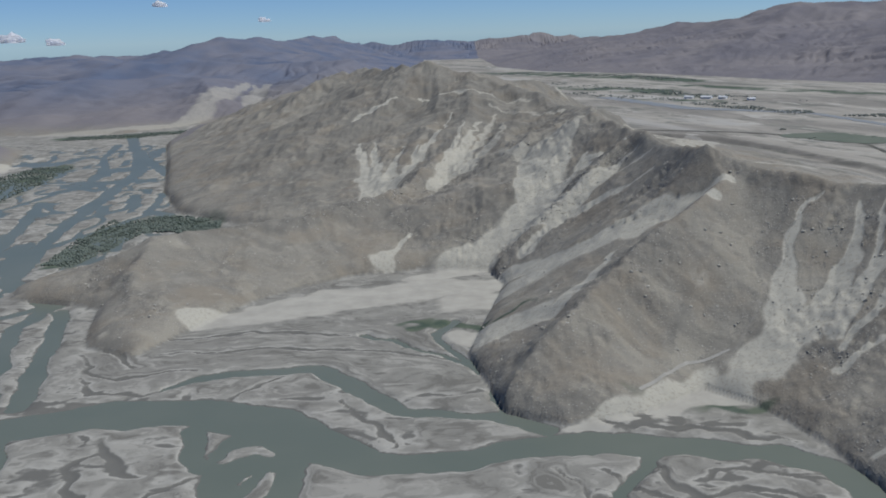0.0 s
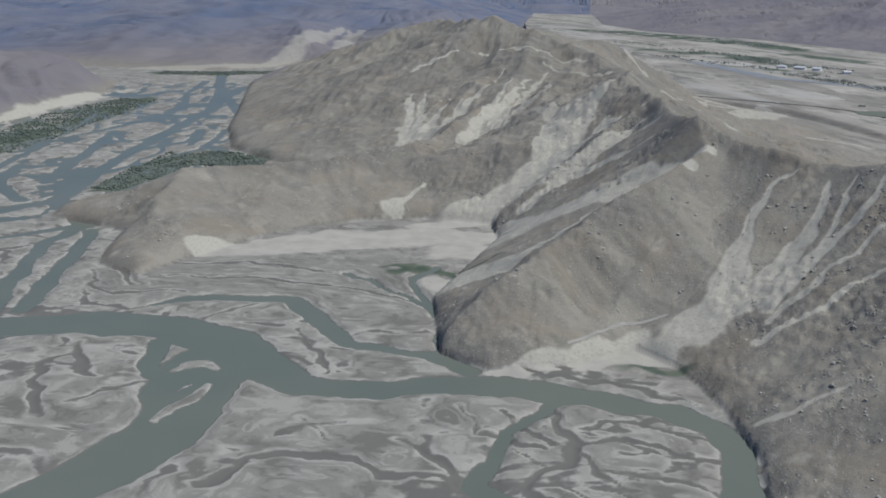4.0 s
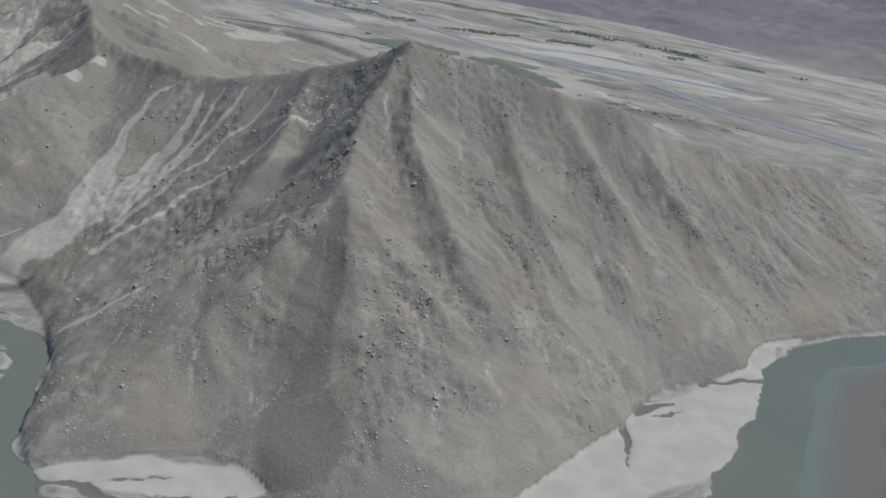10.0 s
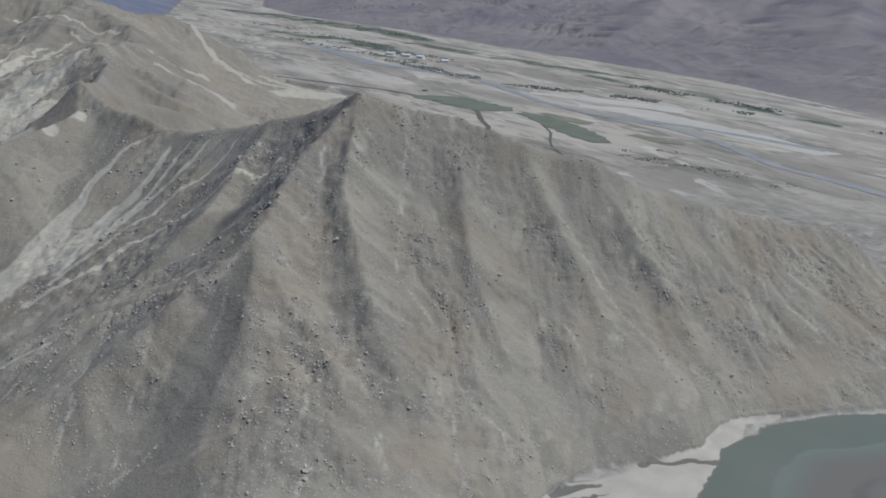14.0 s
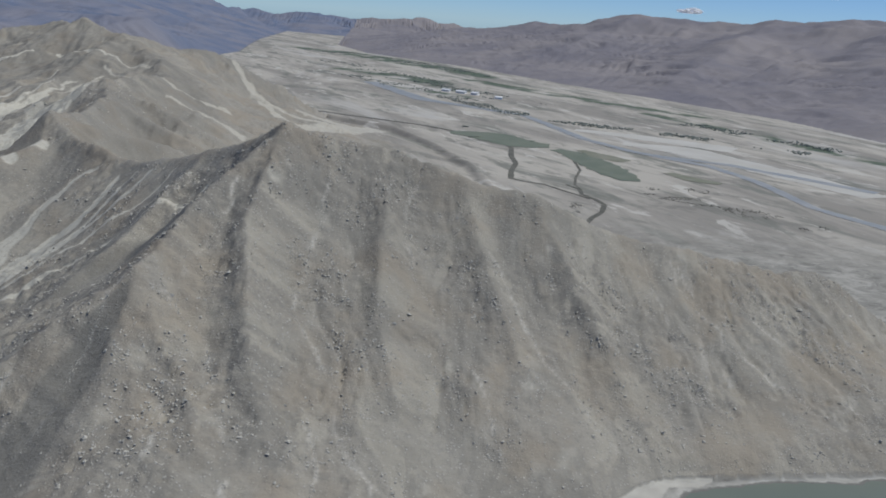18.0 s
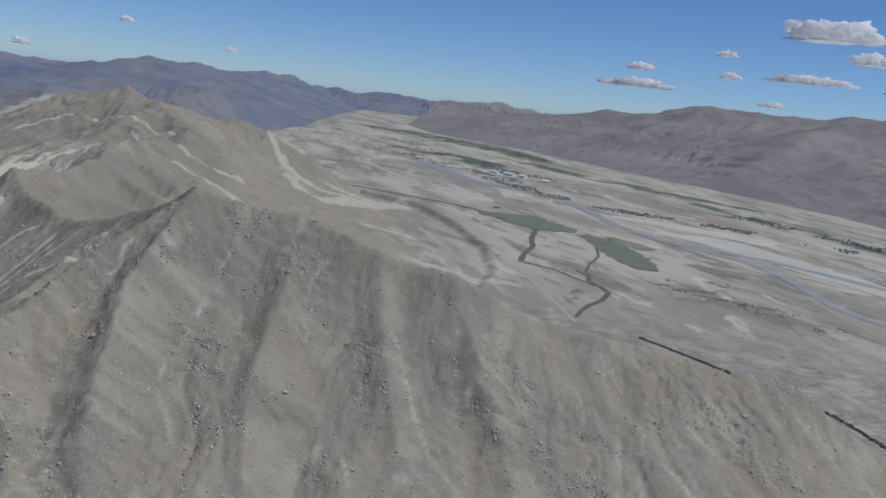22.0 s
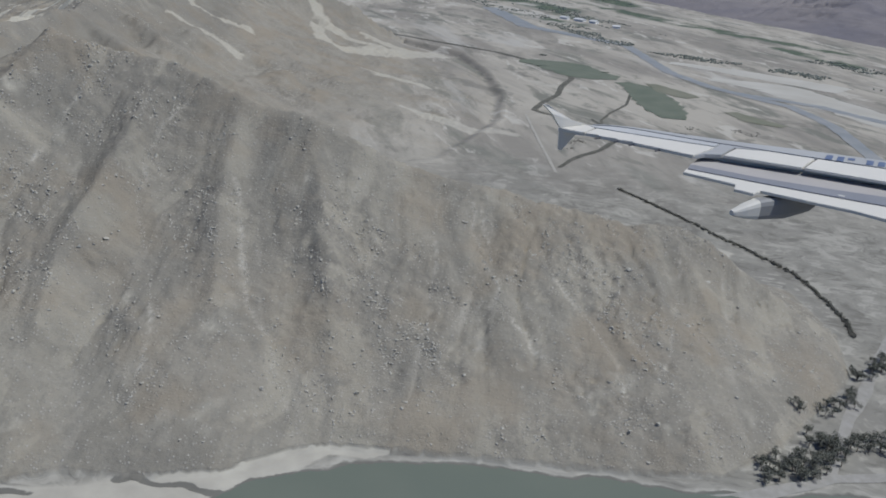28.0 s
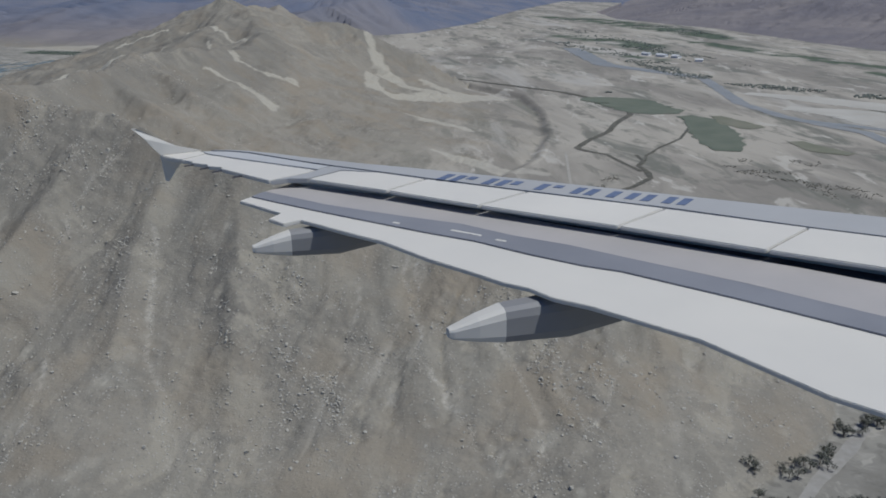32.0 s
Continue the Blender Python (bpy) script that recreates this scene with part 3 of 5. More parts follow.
def floor_height(x, y):
    far = np.maximum(smooth(y, 320, 560) * smooth(x, -20, 160), smooth(y, 1000, 1700))
    z = 0.75 + 0.45 * fbm(x + 6 * vnoise(x / 30, y / 30, 71), y * 1.7, 34, 4, 11) + far * (3.0 + 0.009 * np.clip(y - 500, 0, 1500))
    edge = np.full(x.shape, 20.0)
    wx, wy = x + 1.6 * vnoise(x / 9, y / 9, 5) + 0.5 * vnoise(x / 2.6, y / 2.6, 7), y + 1.6 * vnoise(x / 9, y / 9, 6) + 0.5 * vnoise(x / 2.6, y / 2.6, 8)
    for c in CHANNELS:
        d, w = line_dist(wx, wy, c)
        z = np.where(d < w * 1.05, np.minimum(z, -0.9 + 0.9 * smooth(d / w, 0.75, 1.05)), z)
        z = np.where((d >= w * 1.05) & (d < w * 2), np.minimum(z, 0.02 + (d / w - 1.05) * w * 0.22 + 0.1), z)
        edge = np.minimum(edge, d - 1.05 * w)
    # braided strands over the upper valley
    turn = 0.16
    u, v = x * math.cos(turn) + y * math.sin(turn), y * math.cos(turn) - x * math.sin(turn)
    strand = fbm(u + 7 * vnoise(x / 30, y / 30, 73), 0.5 * v + 7 * vnoise(x / 30, y / 30, 74), 17, 3, 75, True)
    upper = smooth(y, 318, 372) * (1 - smooth(x + 0.12 * y, -130, -95)) * smooth(-y, -1050, -900)
    gap = np.where(upper > 0.02, (0.47 - strand * upper) * 14, 20)
    z = np.where(gap < 0, np.minimum(z, np.maximum(0.16 * gap, -0.6)), np.where(gap < 3, np.minimum(z, 0.05 + 0.12 * gap), z))
    edge = np.minimum(edge, gap)
    for c in ISLANDS:
        d, w = line_dist(wx, wy, c)
        z = np.where(d < w, np.maximum(z, 0.1 + 0.25 * smooth(w - d, 0, 1.5)), z)
        edge = np.where(d < w + 1.5, np.maximum(edge, w - d), edge)
    rx, ry = wx + 1.2 * vnoise(x / 4.3, y / 4.3, 15), wy + 1.2 * vnoise(x / 4.3, y / 4.3, 16)
    for c in RUNNELS:
        c = [(*c[0][:2], 0.45 * c[0][2])] + c[1:-1] + [(*c[-1][:2], 0.45 * c[-1][2])]
        d, w = line_dist(rx, ry, c)
        z = np.where((z > 0.07) & (d < 1.6 * w), np.maximum(z - 0.5 * (1 - smooth(d / w, 0.3, 1.6)), 0.07), z)
        edge = np.minimum(edge, d - w)
    scar = fbm(x + 9 * vnoise(x / 26, y / 26, 83), 2.3 * y + 9 * vnoise(x / 26, y / 26, 84), 30, 3, 85, True)
    lowland = (1 - smooth(y, 262, 285) * smooth(x, -140, -120)) * (1 - smooth(x, 95, 120))
    scar2 = fbm(x + 5 * vnoise(x / 14, y / 14, 76), 1.8 * y + 5 * vnoise(x / 14, y / 14, 77), 13, 3, 78, True)
    patch = smooth(vnoise(x / 38, y / 38, 79), -0.1, 0.3)
    edge = np.minimum(edge, 0.3 + (0.74 - scar) * 5 + 6 * (1 - lowland))
    edge = np.minimum(edge, 0.3 + (0.72 - scar2) * 4 + 2 * (1 - patch) + 6 * (1 - lowland))
    z = np.where(z > 0.1, np.maximum(z - 0.25 * smooth(scar, 0.5, 0.72) * lowland, 0.09), z)
    d, w = line_dist(wx, wy, SHALLOWS)
    z = np.where(d < w + 5, np.maximum(z, 0.05 - 0.05 * np.maximum(d - w, 0)), z)
    return z, np.clip(edge, -5, 20)


def hill_height(x, y, keep=None):
    h = hills(x, y, MASSIF, CRESTS, 0, 1.5, 25, 15.0, 0.7, keep)
    h = h + hills(x, y, WEST_HILLS, WEST_CRESTS, 0, 2, 60, 50.0, jag=0.15)
    h = h + hills(x, y, NORTH_RANGE, NORTH_CRESTS, 0, 3, 200, 70.0, jag=0.2)
    h = h + hills(x, y, EAST_RANGE, EAST_CRESTS, 0, 4, 200, 55.0, jag=0.13)
    h = np.maximum(h, hills(x, y, VALLEY_END, VALLEY_END_CRESTS, 0, 3, 200, 70.0, jag=0.15))
    return h


def sample(grid, gx, gy):
    gx, gy = np.clip(gx, 0, grid.shape[0] - 1.001), np.clip(gy, 0, grid.shape[1] - 1.001)
    i, j = gx.astype(int), gy.astype(int)
    fx, fy = gx - i, gy - j
    return (grid[i, j] * (1 - fx) + grid[i + 1, j] * fx) * (1 - fy) + (grid[i, j + 1] * (1 - fx) + grid[i + 1, j + 1] * fx) * fy


def weather(h, cell, drops, steps, rounds):
    """Running water: drops roll downhill, cut rills and lay down fans."""
    flow = np.zeros(h.shape)
    start = h.copy()
    for k in range(rounds):
        px, py = rng.random(drops) * (h.shape[0] - 3) + 1, rng.random(drops) * (h.shape[1] - 3) + 1
        vx, vy = np.zeros(drops), np.zeros(drops)
        load = np.zeros(drops)
        for s in range(steps):
            gx = (sample(h, px + 1, py) - sample(h, px - 1, py)) / (2 * cell)
            gy = (sample(h, px, py + 1) - sample(h, px, py - 1)) / (2 * cell)
            vx, vy = 0.45 * vx - gx, 0.45 * vy - gy
            sp = np.hypot(vx, vy) + 1e-6
            ux, uy = vx / sp, vy / sp
            slope = np.hypot(gx, gy)
            i, j = np.round(px).astype(int), np.round(py).astype(int)
            room = 0.05 * np.minimum(slope, 1.0) * (slope > 0.08)
            cut = np.clip(room - load, -0.015, 0.02) * 0.55
            np.add.at(h, (i, j), -cut)
            np.add.at(flow, (i, j), 1.0 * (slope > 0.1))
            load += cut
            px, py = np.clip(px + ux, 1, h.shape[0] - 3), np.clip(py + uy, 1, h.shape[1] - 3)
        h += 0.16 * (np.roll(h, 1, 0) + np.roll(h, -1, 0) + np.roll(h, 1, 1) + np.roll(h, -1, 1) - 4 * h)
    return h - start, flow


# ---- ground sheet ----
def axis(parts):
    out = [parts[0][0]]
    for start, end, first, last in parts:
        p, n = start, 0
        while p < end - 1e-6:
            t = (p - start) / (end - start)
            p += first * (last / first) ** t
            out.append(min(p, end))
    return np.unique(np.array(out))


gx_axis = axis([(-4700, -450, 90, 6), (-450, -70, 4.0, 1.0), (-70, 440, 0.85, 0.85), (440, 1000, 0.9, 9), (1000, 4700, 9, 90)])
gy_axis = axis([(-1200, 85, 80, 2.5), (85, 320, 0.85, 0.85), (320, 900, 0.9, 3.0), (900, 2500, 3.0, 12), (2500, 4800, 12, 60)])
GX, GY = np.meshgrid(gx_axis, gy_axis, indexing="ij")

CELL, X0, Y0 = 1.1, -260.0, 112.0
ex, ey = np.meshgrid(np.arange(X0, 450, CELL), np.arange(Y0, 800, CELL), indexing="ij")
eh = hill_height(ex, ey)
noise_part = (eh > 2) * np.minimum(eh / 12, 1) * (1.0 * fbm(ex, ey, 26, 4, 41, True) + 0.5 * fbm(ex, ey, 9, 3, 47))
cut, flow = weather(eh + noise_part, CELL, 45000, 60, 6)
cut = np.clip(cut, -1.2, 1.5)
flow = np.log1p(flow)

Z, EDGE = floor_height(GX, GY)
KEEP = {"streak": np.zeros(GX.shape), "gully": np.zeros(GX.shape)}
H = hill_height(GX, GY, KEEP)
near = smooth(GX, X0, X0 + 20) * smooth(-GX, -449, -435) * smooth(GY, Y0, Y0 + 3) * smooth(-GY, -798, -740)
ii, jj = (GX - X0) / CELL, (GY - Y0) / CELL
detail = sample(cut + noise_part, ii, jj)


def cover(lines, rag, seed, lo=0.55, hi=1.25):
    m = np.zeros(GX.shape)
    sx, sy = GX + rag * vnoise(GX / 7, GY / 7, seed), GY + rag * vnoise(GX / 7, GY / 7, seed + 1)
    for c in lines:
        xs, ys, reach = [p[0] for p in c], [p[1] for p in c], 2.5 * max(p[2] for p in c) + rag
        i0, i1 = np.searchsorted(gx_axis, (min(xs) - reach, max(xs) + reach))
        j0, j1 = np.searchsorted(gy_axis, (min(ys) - reach, max(ys) + reach))
        box = np.s_[i0:i1, j0:j1]
        d, w = line_dist(sx[box], sy[box], c)
        m[box] = np.maximum(m[box], 1 - smooth(d / np.maximum(w, 0.1), lo, hi))
    return m


# painted shade, strongest on the left flank of the main spur
SHADE = np.maximum(np.maximum(cover(SHADES[:1], 1.2, 121, 0.85, 1.08), 0.65 * cover(SHADES[1:2], 2.0, 121, 0.75, 1.1)), 0.13 * cover(SHADES[2:], 3.0, 121))
craggy = smooth(fbm(GX, GY, 26, 4, 113), -0.05, 0.4) * (1 - 0.8 * SHADE)
craggy = np.maximum(craggy, cover(CRAGS, 3.0, 123))
rough = (0.3 * fbm(GX, GY, 4.5, 3, 61) + (0.22 + 0.7 * craggy) * fbm(GX, GY, 2.6, 2, 67, True)) * (1 - 0.7 * SHADE)
mid_rough = (3.8 * fbm(GX, GY, 38, 5, 171, True) + 1.5 * fbm(GX, GY, 15, 3, 173, True)) * smooth(GY, 340, 470) * np.minimum(H / 22, 1) * (GY < 1400)
far_rough = 7 * fbm(GX, GY, 130, 4, 81, True) + 2.5 * fbm(GX, GY, 45, 3, 87)
up = smooth(H, 0.5, 7)
BED = np.zeros(GX.shape)
gwx, gwy = GX + 1.3 * vnoise(GX / 5, GY / 5, 141), GY + 1.3 * vnoise(GX / 5, GY / 5, 142)
for line in GULLIES:
    d, w = line_dist(gwx, gwy, line)
    detail = detail - 0.17 * w * np.maximum(0, 1 - d / (2.4 * w)) ** 1.3 * np.minimum(H / 4, 1)
    BED = np.maximum(BED, 0.95 * (1 - smooth(d, 0.1, 0.6)) * smooth(vnoise(GX / 5, GY / 5, 143), -0.35, 0.35))
Z = Z * (1 - smooth(H, 0, 2)) + np.where(H > 0, np.maximum(H + near * detail + near * up * rough + mid_rough + (1 - near) * np.minimum(H / 25, 1) * far_rough, 0.35), 0)
FLOW = sample(flow, ii, jj) * near / max(flow.max(), 1e-6)


fans = cover(FAN_SANDS + FACE_SANDS + RANGE_SANDS, 2.4, 97, 0.3, 1.5)
fans = np.clip(2.0 * fans - 0.3 + 0.9 * KEEP["streak"] + 0.4 * fbm(GX, GY, 14, 3, 99), 0, 1) * smooth(fans, 0, 0.15)
fans = fans * (1 - 0.5 * smooth(GY, 900, 1100))
SAND = np.maximum(smooth(cover(SANDS + PLAIN_SANDS, 2.4, 91) + 0.5 * fbm(GX, GY, 7, 5, 95) + 0.3 * KEEP["streak"], 0.12, 0.85), fans)
SAND = SAND * (0.95 - 0.4 * smooth(GY, 440, 520) * smooth(GX, -30, 30))
SAND = np.maximum(SAND, cover(BAR_SANDS, 1.6, 93, 0.8, 1.1) * (1 - smooth(H, 0.05, 0.4)))
GREEN = cover(GREENS, 6, 101) * smooth(fbm(GX, GY, 30, 3, 105), -0.5, 0.1)
ROCK = up * craggy


def sheet(name, xs, ys, z, attrs):
    nx, ny = len(xs), len(ys)
    co = np.empty((nx, ny, 3), np.float32)
    co[..., 0], co[..., 1], co[..., 2] = xs[:, None], ys[None, :], z
    idx = np.arange(nx * ny).reshape(nx, ny)
    quads = np.stack([idx[:-1, :-1], idx[1:, :-1], idx[1:, 1:], idx[:-1, 1:]], -1).reshape(-1, 4)
    me = bpy.data.meshes.new(name)
    me.vertices.add(nx * ny)
    me.vertices.foreach_set("co", co.ravel())
    me.loops.add(quads.size)
    me.loops.foreach_set("vertex_index", quads.ravel().astype(np.int32))
    me.polygons.add(len(quads))
    me.polygons.foreach_set("loop_start", np.arange(0, quads.size, 4, dtype=np.int32))
    me.polygons.foreach_set("use_smooth", np.ones(len(quads), bool))
    me.update(calc_edges=True)
    for key, v in attrs.items():
        me.attributes.new(key, 'FLOAT', 'POINT').data.foreach_set("value", np.ascontiguousarray(v, np.float32).ravel())
    return me


# ---- materials ----
def material(name):
    m = bpy.data.materials.new(name)
    m.use_nodes = True
    return m, m.node_tree.nodes, m.node_tree.links, m.node_tree.nodes["Principled BSDF"]


def node(ns, kind, **values):
    n = ns.new(kind)
    for key, v in values.items():
        if key in n.inputs:
            n.inputs[key].default_value = v
    return n


def tex(ns, ls, scale, detail=4, rough=0.55, stretch=None):
    geo = ns.new("ShaderNodeTexCoord")
    n = node(ns, "ShaderNodeTexNoise", Scale=scale, Detail=detail, Roughness=rough)
    if stretch:
        mp = ns.new("ShaderNodeMapping")
        mp.inputs["Scale"].default_value = stretch
        ls.new(geo.outputs["Object"], mp.inputs["Vector"])
        ls.new(mp.outputs["Vector"], n.inputs["Vector"])
    else:
        ls.new(geo.outputs["Object"], n.inputs["Vector"])
    return n.outputs["Fac"]


def mix(ns, ls, fac, a, b):
    n = ns.new("ShaderNodeMix")
    n.data_type = 'RGBA'
    fi, ai, bi = n.inputs[0], n.inputs[6], n.inputs[7]
    for s, v in ((fi, fac), (ai, a), (bi, b)):
        if isinstance(v, bpy.types.NodeSocket):
            ls.new(v, s)
        else:
            s.default_value = v if s == fi else (*v, 1)
    return n.outputs[2]


def ramp(ns, ls, value, lo, hi):
    n = ns.new("ShaderNodeMapRange")
    n.inputs["From Min"].default_value, n.inputs["From Max"].default_value = lo, hi
    ls.new(value, n.inputs["Value"])
    return n.outputs["Result"]


def attr(ns, key):
    n = ns.new("ShaderNodeAttribute")
    n.attribute_name = key
    return n.outputs["Fac"]


def times(ns, ls, a, b, op='MULTIPLY'):
    n = ns.new("ShaderNodeMath")
    n.operation = op
    n.use_clamp = True
    for s, v in zip(n.inputs, (a, b)):
        if isinstance(v, bpy.types.NodeSocket):
            ls.new(v, s)
        else:
            s.default_value = v
    return n.outputs[0]


land, ns, ls, bsdf = material("dry_mountain_ground")
bsdf.inputs["Roughness"].default_value = 0.95
bsdf.inputs["Specular IOR Level"].default_value = 0.15
fine, mid, broad, ribs = tex(ns, ls, 0.9, 6, 0.65), tex(ns, ls, 0.13, 5), tex(ns, ls, 0.022, 4), tex(ns, ls, 0.33, 6, 0.68)


def jitter(value, by):
    """A value with its edges broken up by the rubble."""
    n = ns.new("ShaderNodeMath")
    n.operation = 'MULTIPLY_ADD'
    ls.new(ribs, n.inputs[0])
    n.inputs[1].default_value = by
    ls.new(value, n.inputs[2])
    shift = ns.new("ShaderNodeMath")
    shift.operation = 'SUBTRACT'
    ls.new(n.outputs[0], shift.inputs[0])
    shift.inputs[1].default_value = 0.5 * by
    return shift.outputs[0]


ragged = jitter(attr(ns, "streak"), 1.1)

earth = mix(ns, ls, ramp(ns, ls, mid, 0.3, 0.7), (0.2, 0.185, 0.155), (0.262, 0.245, 0.208))
earth = mix(ns, ls, ramp(ns, ls, broad, 0.35, 0.65), earth, (0.235, 0.216, 0.182))
earth = mix(ns, ls, times(ns, ls, ramp(ns, ls, fine, 0.52, 0.72), 0.4), earth, (0.125, 0.117, 0.1))
earth = mix(ns, ls, times(ns, ls, attr(ns, "rock"), ramp(ns, ls, fine, 0.35, 0.6)), earth, (0.185, 0.172, 0.148))
earth = mix(ns, ls, times(ns, ls, ramp(ns, ls, attr(ns, "flow"), 0.45, 0.85), 0.55), earth, (0.34, 0.32, 0.28))
earth = mix(ns, ls, times(ns, ls, ramp(ns, ls, ragged, 0.14, 0.36), 0.45), earth, (0.165, 0.156, 0.136))
earth = mix(ns, ls, times(ns, ls, ramp(ns, ls, ragged, -0.14, -0.36), 0.6), earth, (0.292, 0.27, 0.222))
earth = mix(ns, ls, times(ns, ls, attr(ns, "gully"), ramp(ns, ls, fine, 0.3, 0.55)), earth, (0.4, 0.378, 0.33))
cells = node(ns, "ShaderNodeTexVoronoi", Scale=1.15)
where = ns.new("ShaderNodeTexCoord")
ls.new(where.outputs["Object"], cells.inputs["Vector"])
stone = times(ns, ls, ramp(ns, ls, cells.outputs["Distance"], 0.36, 0.2), ramp(ns, ls, cells.outputs["Color"], 0.45, 0.75))
stony = times(ns, ls, stone, ramp(ns, ls, times(ns, ls, tex(ns, ls, 0.32, 4), times(ns, ls, attr(ns, "rock"), 0.22, 'ADD'), 'ADD'), 0.5, 0.72))
earth = mix(ns, ls, times(ns, ls, stony, 0.8), earth, (0.33, 0.315, 0.285))
pits = times(ns, ls, ramp(ns, ls, tex(ns, ls, 1.7, 3), 0.6, 0.72), ramp(ns, ls, tex(ns, ls, 0.2, 3), 0.42, 0.6))
earth = mix(ns, ls, times(ns, ls, pits, 0.28), earth, (0.105, 0.1, 0.09))
earth = mix(ns, ls, times(ns, ls, ramp(ns, ls, tex(ns, ls, 0.045, 4, 0.6), 0.48, 0.64), 0.65), earth, (0.232, 0.2, 0.155))
bar = mix(ns, ls, ramp(ns, ls, mid, 0.35, 0.65), (0.25, 0.24, 0.212), (0.2, 0.192, 0.17))
bar = mix(ns, ls, times(ns, ls, ramp(ns, ls, broad, 0.5, 0.62), 0.65), bar, (0.19, 0.181, 0.162))
shore = ns.new("ShaderNodeMath")
shore.operation = 'MULTIPLY_ADD'
ls.new(tex(ns, ls, 0.42, 5), shore.inputs[0])
shore.inputs[1].default_value = 1.4
ls.new(attr(ns, "edge"), shore.inputs[2])          # distance to the wet edge, 0.7 too far
along = ns.new("ShaderNodeCombineXYZ")
place, apart = ns.new("ShaderNodeTexCoord"), ns.new("ShaderNodeSeparateXYZ")
ls.new(place.outputs["Object"], apart.inputs[0])
for sock, value, by in zip(along.inputs, (shore.outputs[0], apart.outputs[0], apart.outputs[1]), (0.36, 0.07, 0.07)):
    scaled = ns.new("ShaderNodeMath")
    scaled.operation = 'MULTIPLY'
    ls.new(value, scaled.inputs[0])
    scaled.inputs[1].default_value = by
    ls.new(scaled.outputs[0], sock)
bands = node(ns, "ShaderNodeTexNoise", Scale=1.0, Detail=4, Roughness=0.62, Distortion=0.7)
ls.new(along.outputs[0], bands.inputs["Vector"])
bar = mix(ns, ls, times(ns, ls, ramp(ns, ls, bands.outputs["Fac"], 0.53, 0.63), 0.9), bar, (0.145, 0.138, 0.122))
bar = mix(ns, ls, times(ns, ls, ramp(ns, ls, bands.outputs["Fac"], 0.47, 0.38), 0.8), bar, (0.318, 0.304, 0.27))
rim = times(ns, ls, ramp(ns, ls, shore.outputs[0], 0.95, 1.15), ramp(ns, ls, shore.outputs[0], 2.6, 1.2))
bar = mix(ns, ls, times(ns, ls, rim, ramp(ns, ls, tex(ns, ls, 0.11, 3), 0.38, 0.58)), bar, (0.352, 0.338, 0.302))
bar = mix(ns, ls, times(ns, ls, ramp(ns, ls, shore.outputs[0], 1.3, 0.7), 0.92), bar, (0.13, 0.126, 0.114))
bar = mix(ns, ls, ramp(ns, ls, attr(ns, "sub"), 0.0, 0.02), bar, (0.135, 0.158, 0.143))
bar = mix(ns, ls, times(ns, ls, ramp(ns, ls, attr(ns, "sub"), 0.2, 1.0), 0.95), bar, (0.135, 0.129, 0.12))
def streaks(scale, turn):
    """Noise drawn out along the wide valley."""
    geo, rot, mp = ns.new("ShaderNodeTexCoord"), ns.new("ShaderNodeMapping"), ns.new("ShaderNodeMapping")
    rot.inputs["Rotation"].default_value = (0, 0, radians(turn))
    mp.inputs["Scale"].default_value = (1, 0.28, 1)
    ls.new(geo.outputs["Object"], rot.inputs["Vector"])
    ls.new(rot.outputs["Vector"], mp.inputs["Vector"])
    n = node(ns, "ShaderNodeTexNoise", Scale=scale, Detail=6, Roughness=0.62, Distortion=0.6)
    ls.new(mp.outputs["Vector"], n.inputs["Vector"])
    return n.outputs["Fac"]


plain = mix(ns, ls, ramp(ns, ls, streaks(0.018, -22), 0.42, 0.6), (0.335, 0.312, 0.27), (0.215, 0.2, 0.176))
plain = mix(ns, ls, times(ns, ls, ramp(ns, ls, streaks(0.03, -28), 0.54, 0.62), 0.85), plain, (0.14, 0.142, 0.122))
plain = mix(ns, ls, times(ns, ls, ramp(ns, ls, streaks(0.075, -24), 0.56, 0.62), 0.7), plain, (0.165, 0.16, 0.138))
plain = mix(ns, ls, times(ns, ls, ramp(ns, ls, streaks(0.055, -20), 0.58, 0.63), 0.8), plain, (0.4, 0.38, 0.34))
plain = mix(ns, ls, times(ns, ls, ramp(ns, ls, streaks(0.011, -26), 0.58, 0.66), 0.8), plain, (0.35, 0.336, 0.308))
floor_col = mix(ns, ls, attr(ns, "plain"), bar, plain)
col = mix(ns, ls, attr(ns, "hill"), floor_col, earth)
flat = times(ns, ls, 1.0, attr(ns, "hill"), 'SUBTRACT')
dry = times(ns, ls, times(ns, ls, ramp(ns, ls, fine, 0.2, 0.5), flat, 'ADD'), times(ns, ls, ramp(ns, ls, shore.outputs[0], 0.8, 1.1), attr(ns, "hill"), 'ADD'))
# darker ground, and the shade painted on spurs and gullies
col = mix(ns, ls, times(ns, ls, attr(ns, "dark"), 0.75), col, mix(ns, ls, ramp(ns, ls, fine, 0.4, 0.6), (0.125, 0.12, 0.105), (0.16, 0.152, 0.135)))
col = mix(ns, ls, attr(ns, "green"), col, mix(ns, ls, ramp(ns, ls, mid, 0.4, 0.6), (0.06, 0.082, 0.062), (0.1, 0.118, 0.085)))
# far ranges: rock colour with haze painted in, bluer to the north
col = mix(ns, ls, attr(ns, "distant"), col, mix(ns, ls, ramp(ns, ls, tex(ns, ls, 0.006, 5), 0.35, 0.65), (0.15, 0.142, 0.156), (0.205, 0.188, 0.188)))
col = mix(ns, ls, attr(ns, "north_haze"), col, mix(ns, ls, ramp(ns, ls, tex(ns, ls, 0.008, 5), 0.35, 0.65), (0.105, 0.128, 0.185), (0.165, 0.168, 0.2)))
